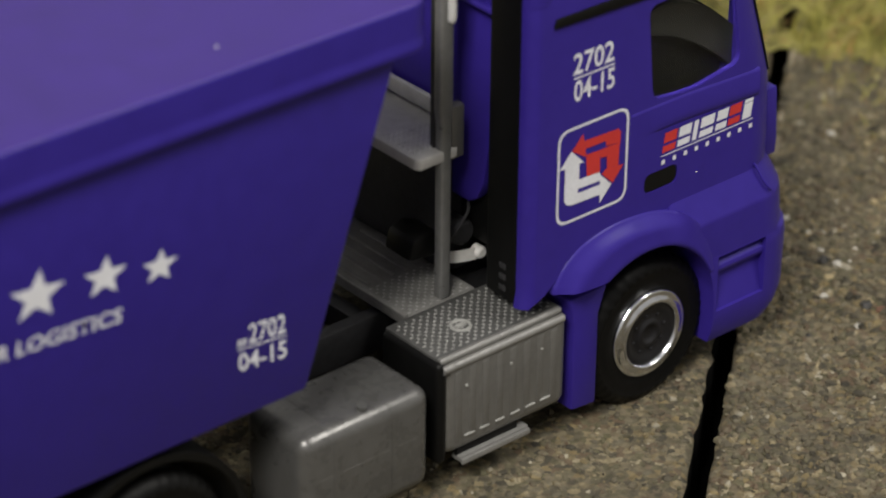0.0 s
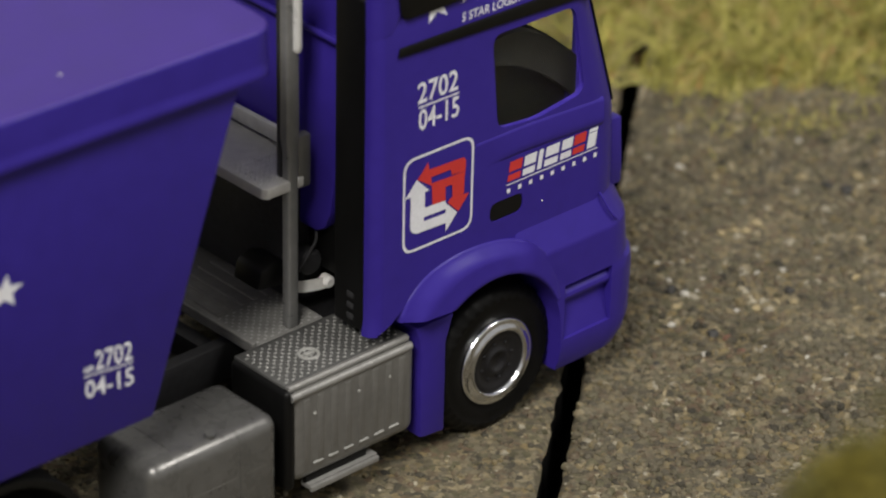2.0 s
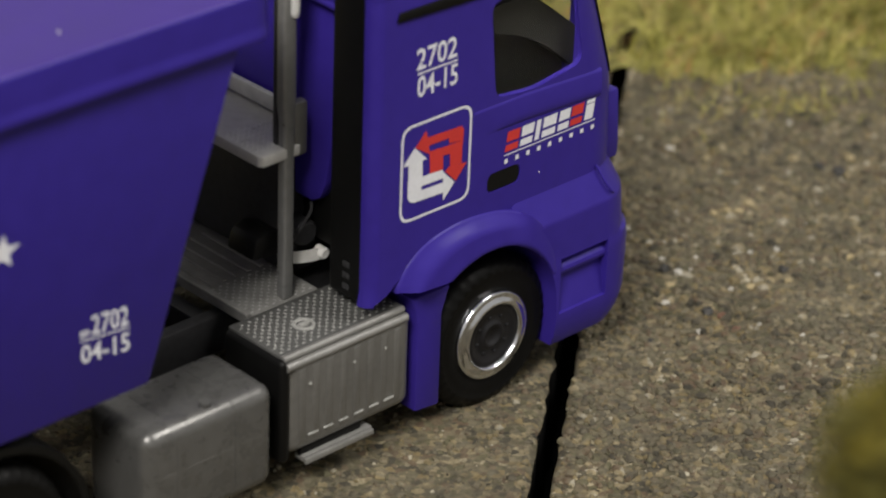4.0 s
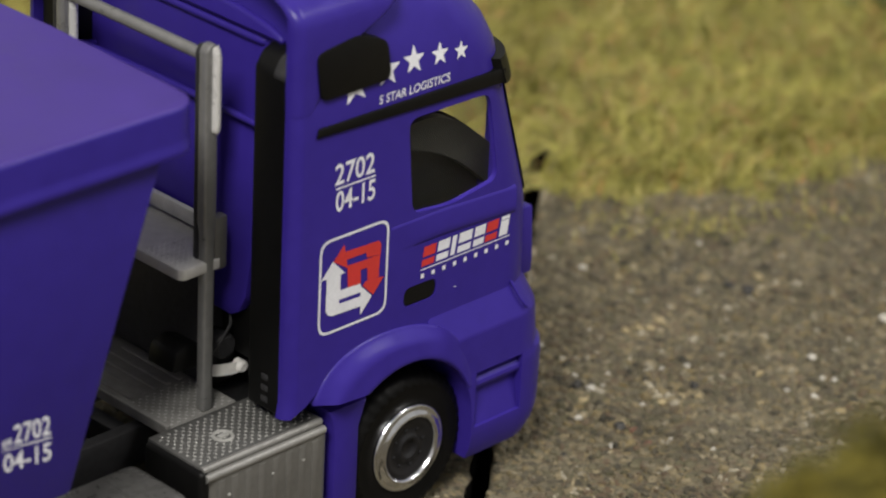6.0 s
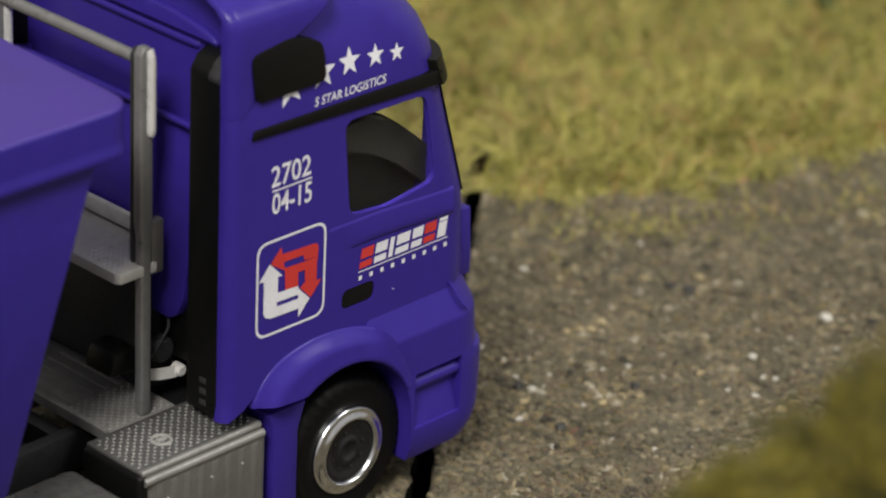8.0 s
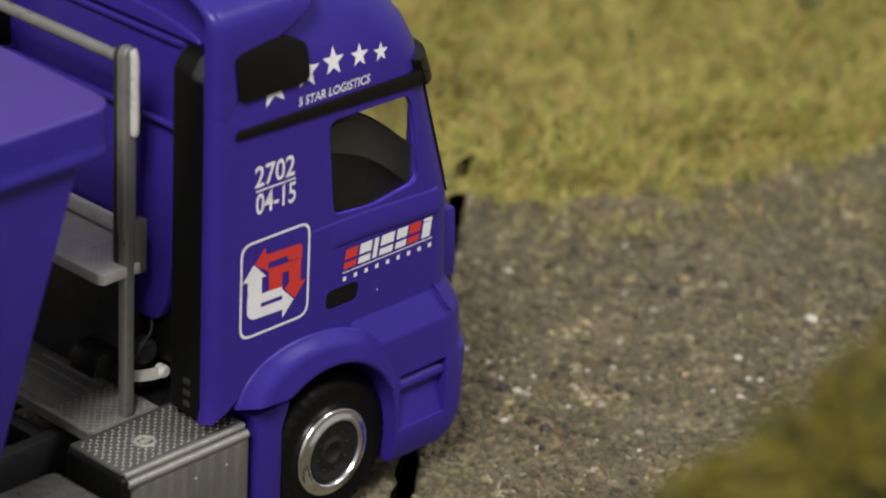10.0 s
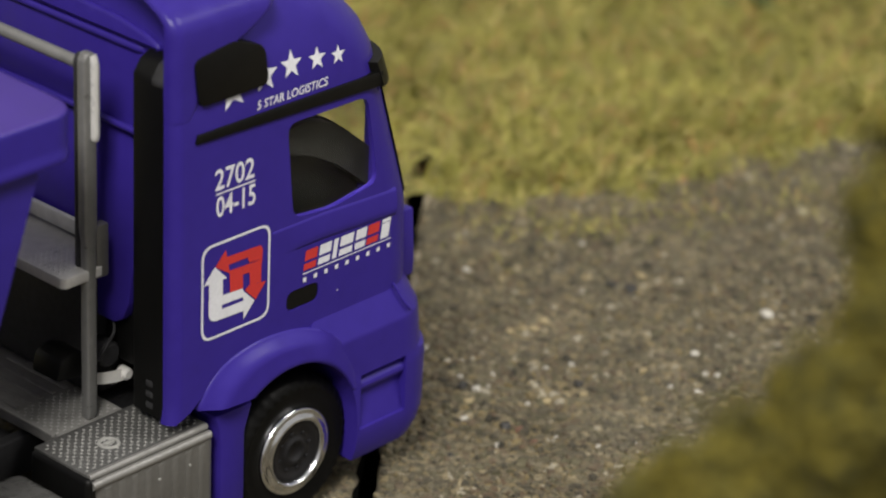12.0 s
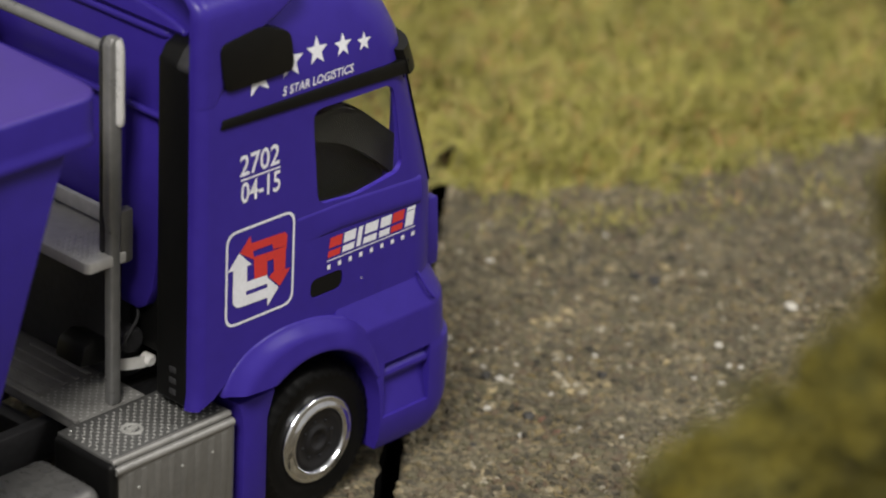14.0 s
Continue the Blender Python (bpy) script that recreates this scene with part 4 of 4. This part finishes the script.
for k in range(9):
    u = 12.05 + 1.0 * k
    flat_print("mark_bar", [[(u, 18.1), (u + 0.3, 18.1), (u + 0.3, 18.42), (u, 18.42)]], WHITE, truck, cab_side)

# ---- tipper trailer ----
trailer = thing("tipper_trailer", (-50, MID, 12.7), "violet-blue tipper trailer with covered top, coupled to the truck", "trailer")
END = -98
body = part("body", prism([(-9.9, 33.6), (-17.2, 12.75), (END, 12.75), (END, 33.6)], "y", 0.05, WIDE - 0.05, 0.3), BLUE_TRAILER, trailer, "violet-blue smooth tipper body with sloping front")
lid_loops = []
for k in range(60):
    x = -7.6 - 0.16 * k if k < 12 else -9.52 + (END - 1 + 9.52) * (k - 12) / 47
    tuck = 1.9 * (1 - math.sqrt(max(0, 1 - (1 - k / 12) ** 2))) if k < 12 else 0.0
    dip = 0.10 * noise.noise((x * 0.12, 0, 3))
    half = [(-0.35, 33.2), (-0.68, 33.25), (-0.74, 33.42), (-0.70, 33.7), (-0.60, 33.95), (-0.58, 34.3), (-0.58, 36.0), (-0.56, 36.14), (-0.5, 36.24), (-0.38, 36.31), (-0.15, 36.35 + dip * 0.2), (0.3, 36.38 + dip * 0.4), (1.0, 36.41 + dip * 0.6), (4.0, 36.45 + dip), (MID, 36.6 + 2 * dip)]
    half = [(y + tuck * (1 - max(0, y) / MID), z) for y, z in half]
    loop = [(x, y, z) for y, z in half] + [(x, WIDE - y, z) for y, z in half[-2::-1]]
    if k in (0, 59):
        loop = [(x + (0.25 if k == 0 else -0.25), MID + (y - MID) * 0.985, 34.8 + (z - 34.8) * 0.84) for x, y, z in loop]
    lid_loops.append(loop)
lid = rings(lid_loops)
# upper faces keep the painted lit colour, the sides get the trailer plastic
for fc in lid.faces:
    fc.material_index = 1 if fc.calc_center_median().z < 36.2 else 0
part("cover", lid, LIT_COVER, trailer, "violet-blue closed cover with rounded edges", sharp=60).data.materials.append(BLUE_TRAILER)
part("hinge_pin", box(-9.0, -8.4, 1.2, 1.9, 32.2, 33.4, 0.15), BLACK, trailer)
part("chassis_beam", box(END + 4, -26, 9, WIDE - 9, 11.9, 12.9, 0.2), BLACK, trailer, "black trailer chassis beam")


def on_trailer(u, v):
    return (u, 0.01, v)


lettering("2702", -21.5, 17.78, 1.28, WHITE, trailer, on_trailer, 2.75, "white digits 2702", 0.014, slope=-0.1)
lettering("04-15", -22.3, 16.12, 1.2, WHITE, trailer, on_trailer, 3.6, "white digits 04-15", 0.014, slope=-0.1)
flat_print("print_line", [[(-22.35, 17.58), (-18.7, 17.21), (-18.7, 17.31), (-22.35, 17.68)]], WHITE, trailer, on_trailer)
for k in range(3):
    u = -22.32 + 0.24 * k
    flat_print("mark_bar", [[(u, 17.84), (u + 0.16, 17.82), (u + 0.16, 18.24), (u, 18.26)]], WHITE, trailer, on_trailer)
for u, v, r in ((-27.6, 25.32, 1.3), (-31.35, 26.03, 1.55), (-35.85, 26.5, 1.9), (-41.2, 26.95, 2.2), (-47.0, 26.95, 2.5)):
    flat_print("star_print", [[(p, v + (q - v) * 0.86) for p, q in star_points(u, v, r, -8)]], WHITE, trailer, on_trailer, "white star print")
lettering("5 STAR LOGISTICS", -42.6, 23.6, 0.92, WHITE, trailer, on_trailer, 12.3, "white words 5 STAR LOGISTICS", 0.014, slope=-0.07, shear=0.15)

# specks of dust
LINT = material("white_lint", (0.75, 0.73, 0.68), 0.9, grain=0.1, scale=5.0)


def speck(owner, x, y, z, r, seed):
    bm = bmesh.new()
    bmesh.ops.create_icosphere(bm, subdivisions=1, radius=r)
    for v in bm.verts:
        v.co = Vector((x, y, z)) + v.co * (1 + 0.5 * noise.noise(v.co / r + Vector((seed, 0, 0))))
    return part("dust_speck", bm, LINT, owner)


for k, (x, y, z, r) in enumerate(((-21.7, 2.1, 36.48, 0.09),)):
    speck(trailer, x, y, z, r, k)
for k, (x, z, r) in enumerate(((15.36, 16.45, 0.05),)):
    speck(truck, x, cab_at(z)[3] - 0.02, z, r, 20 + k)

# ---- tree in the foreground ----
tree = thing("tree", (-25, -75, 0), "olive foam-leaf model tree beside the road", "tree")
CROWN = ((-32.6, -73.0, 53.9, 2.4), (-29.6, -73.4, 57.0, 2.0), (-32.9, -71.9, 50.3, 3.9), (-37.4, -70.7, 49.6, 3.3), (-29.4, -73.8, 53.0, 3.2), (-28.1, -71.9, 60.0, 2.0), (-25.3, -73.8, 54.5, 4.2), (-31.7, -73.5, 45.2, 5.6), (-22.8, -71.9, 61.0, 3.7), (-36.7, -72.1, 44.1, 4.7), (-22.0, -76.0, 49.0, 6.3), (-27.0, -75.5, 41.0, 6.6))


def crown(count):
    rnd = random.Random(3)
    verts, faces = [], []
    for i in range(count):
        cx, cy, cz, r = rnd.choice(CROWN)
        d = Vector((rnd.gauss(0, 1), rnd.gauss(0, 1), rnd.gauss(0, 1))).normalized()
        lump = 1 + 0.28 * noise.noise((cx + d.x * 3, cy + d.y * 3, cz + d.z * 3))
        p = Vector((cx, cy, cz)) + d * r * lump * (0.7 + 0.5 * rnd.random() ** 1.6)
        s = rnd.uniform(0.22, 0.6)
        n = len(verts)
        u = Vector((rnd.gauss(0, 1), rnd.gauss(0, 1), rnd.gauss(0, 1))).normalized()
        v = u.orthogonal().normalized()
        w = u.cross(v)
        for q in (u * s, (v * 0.9 - u * 0.3) * s, (-v * 0.5 + w * 0.8 - u * 0.3) * s, (-v * 0.5 - w * 0.8 - u * 0.3) * s):
            verts.append(tuple((p + q) * MM))
        faces += [(n, n + 1, n + 2), (n, n + 2, n + 3), (n, n + 3, n + 1), (n + 1, n + 3, n + 2)]
    bm = bmesh.new()
    vs = [bm.verts.new(Vector(v) / MM) for v in verts]
    for fc in faces:
        bm.faces.new([vs[k] for k in fc])
    return bm


part("crown", crown(14000), LEAF, tree, "olive-yellow foam leaf clumps", sharp=5, flip=False)
part("trunk", rings([[(-25 + dx + r * math.cos(a), -75 + r * math.sin(a), z) for a in (2 * math.pi * k / 12 for k in range(12))] for z, r, dx in ((-0.4, 2.6, 0), (3, 1.9, 0.1), (12, 1.6, 0.5), (25, 1.3, -0.3), (38, 1.0, -1.5), (48, 0.5, -3.0))]), BARK, tree, "brown tapered trunk")
for cx, cy, cz, r in CROWN[:9]:
    part("limb", tube(smooth_path([(-25, -75, cz * 0.55), ((cx - 25) / 2, (cy - 75) / 2, cz * 0.82), (cx, cy, cz)], 3), 0.45, 7), BARK, tree)

# ---- pebbles, moss and a flower ----
PALE = material("pale_quartz", (0.46, 0.44, 0.385), 0.4, grain=0.15, scale=2.0, bump=0.05, bump_scale=3.0)
TAN = material("tan_pebble", (0.31, 0.25, 0.135), 0.6, grain=0.25, scale=2.0, bump=0.05, bump_scale=3.0)
BRICK_RED = material("reddish_pebble", (0.135, 0.07, 0.045), 0.7, grain=0.25, scale=2.0, bump=0.05, bump_scale=3.0)
DARK = material("dark_pebble", (0.03, 0.028, 0.025), 0.6, grain=0.25, scale=2.0, bump=0.05, bump_scale=3.0)


def pebble(x, y, r, mat, label, seed):
    rnd = random.Random(seed)
    bm = bmesh.new()
    bmesh.ops.create_icosphere(bm, subdivisions=2, radius=1)
    sx, sy, sz = rnd.uniform(0.8, 1.4), rnd.uniform(0.8, 1.3), rnd.uniform(0.5, 0.8)
    for v in bm.verts:
        q = v.co * (1 + 0.45 * noise.noise(v.co * 1.4 + Vector((seed * 3.1, 0, 0))))
        v.co = Vector((x + r * sx * q.x, y + r * sy * q.y, roughness(x, y) + r * 0.25 + r * sz * q.z))
    return tagged(part("pebble", bm, mat, sharp=25), label, "pebble", "pebbles on the road")


WHITE_PEBBLES = ((49.6, 18.7, 0.30), (41.8, 10.9, 0.22), (48.3, 3.2, 0.28), (60.4, 15.8, 0.28), (37.5, 8.1, 0.24), (36.8, 8.9, 0.20), (40.5, 3.8, 0.22), (41.4, 3.0, 0.24), (35.0, 4.2, 0.42), (36.1, 4.1, 0.20), (31.1, 1.9, 0.30), (36.2, 0.2, 0.20), (30.0, -2.5, 0.30), (28.4, -8.5, 0.20), (33.9, -4.6, 0.14), (35.2, -7.5, 0.18), (37.5, -9.1, 0.20), (35.6, 6.5, 0.22), (37.6, 5.0, 0.24), (43.3, 2.1, 0.22), (51.7, -3.1, 0.32), (61.0, -2.9, 0.50), (50.3, -6.5, 0.28), (49.8, -5.7, 0.20), (47.1, -7.1, 0.26), (46.2, -5.2, 0.20), (36.9, 11.4, 0.34))
TAN_PEBBLES = ((55.6, 11.2, 0.42), (59.2, 8.4, 0.42), (50.4, 15.6, 0.30), (47.2, 8.3, 0.42), (43.9, 8.9, 0.36), (45.0, 8.5, 0.36), (45.5, 7.8, 0.36), (33.2, 3.4, 0.42), (37.3, -0.6, 0.36), (39.3, -0.8, 0.40), (40.3, -1.7, 0.36), (33.1, -0.8, 0.36), (46.5, -2.3, 0.32), (46.8, -9.9, 0.34), (43.2, -5.2, 0.30), (65.7, -7.1, 0.34))
DARK_PEBBLES = ((56.0, 9.0, 0.50), (56.5, 7.3, 0.62), (34.6, 5.3, 0.45), (32.4, -1.0, 0.50), (41.3, -0.3, 0.42), (26.3, -1.2, 0.30))
RED_PEBBLES = ((32.8, -2.0, 0.32), (32.3, -3.9, 0.30))
for spots, mat, seed, label in ((WHITE_PEBBLES, PALE, 0, "pale quartz pebble lying on the gravel road"), (TAN_PEBBLES, TAN, 40, "yellowish tan pebble lying on the gravel road"),
                                (DARK_PEBBLES, DARK, 60, "dark grey pebble lying on the gravel road"), (RED_PEBBLES, BRICK_RED, 70, "reddish brown pebble lying on the gravel road")):
    for k, (x, y, r) in enumerate(spots):
        pebble(x, y, r * 0.95, mat, label, seed + k)


def tuft(x, y, count, spread, seed, mat, height):
    rnd = random.Random(seed)
    bm = bmesh.new()
    for k in range(count):
        px, py = rnd.gauss(x, spread), rnd.gauss(y, spread)
        a, h, w = rnd.uniform(0, 6.28), rnd.uniform(0.5, 1) * height, rnd.uniform(0.07, 0.14)
        z = roughness(px, py) - 0.05
        q = [bm.verts.new((px - w * math.sin(a), py + w * math.cos(a), z)), bm.verts.new((px + w * math.sin(a), py - w * math.cos(a), z)),
             bm.verts.new((px + h * 0.9 * math.cos(a), py + h * 0.9 * math.sin(a), z + h * 0.7))]
        bm.faces.new(q)
    return part("moss_tuft", bm, mat, sharp=5, flip=False)


for k, (x, y, n, sp, h) in enumerate(((63.5, 17.0, 160, 1.5, 0.9), (60.5, 19.0, 90, 1.1, 0.8), (72.0, 13.0, 120, 1.8, 1.0), (58.0, 24.0, 90, 1.4, 0.9), (80.0, 8.5, 90, 1.8, 1.0))):
    tagged(tuft(x, y, n, sp, 80 + k, GRASS, h), "thin yellow-green moss tuft on the gravel road", "moss", "moss tufts by the grass")


def weed():
    """A small plant with one yellow blossom at the edge of the grass."""
    leaf_green = material("weed_leaf", (0.06, 0.11, 0.035), 0.7, grain=0.2, scale=1.0)
    petal_yellow = material("yellow_petal", (0.75, 0.60, 0.04), 0.6, grain=0.1, scale=1.0)
    base = Vector((110.0, 38.0, 0.2))
    plant = thing("weed", base, "small green weed with one yellow blossom in the grass", "plant")
    rnd = random.Random(21)
    for k in range(16):
        a, r = rnd.uniform(0, 6.28), rnd.uniform(0.8, 3.0)
        tip = base + Vector((r * math.cos(a), r * math.sin(a), rnd.uniform(1.2, 2.8)))
        out = Vector((math.cos(a), math.sin(a), 0.1)) * rnd.uniform(1.0, 1.7)
        side = Vector((-math.sin(a), math.cos(a), 0)) * rnd.uniform(0.35, 0.6)
        bm = bmesh.new()
        v = [bm.verts.new(q) for q in (tip - out * 0.4, tip + side, tip + out, tip - side, tip + Vector((0, 0, 0.15)))]
        for i in range(4):
            bm.faces.new((v[i], v[(i + 1) % 4], v[4]))
        part("leaf", bm, leaf_green, plant, flip=False)
    head = base + Vector((2.3, 1.9, 3.2))
    part("stem", tube(smooth_path([base, base + Vector((1.0, 0.8, 2.0)), head]), 0.12, 6), leaf_green, plant)
    bm = bmesh.new()
    bmesh.ops.create_icosphere(bm, subdivisions=2, radius=0.55)
    for v in bm.verts:
        v.co = head + Vector((v.co.x * 1.2, v.co.y * 1.2, v.co.z * 0.7)) * (1 + 0.3 * noise.noise(v.co * 3))
    part("blossom", bm, petal_yellow, plant, "yellow blossom")


weed()
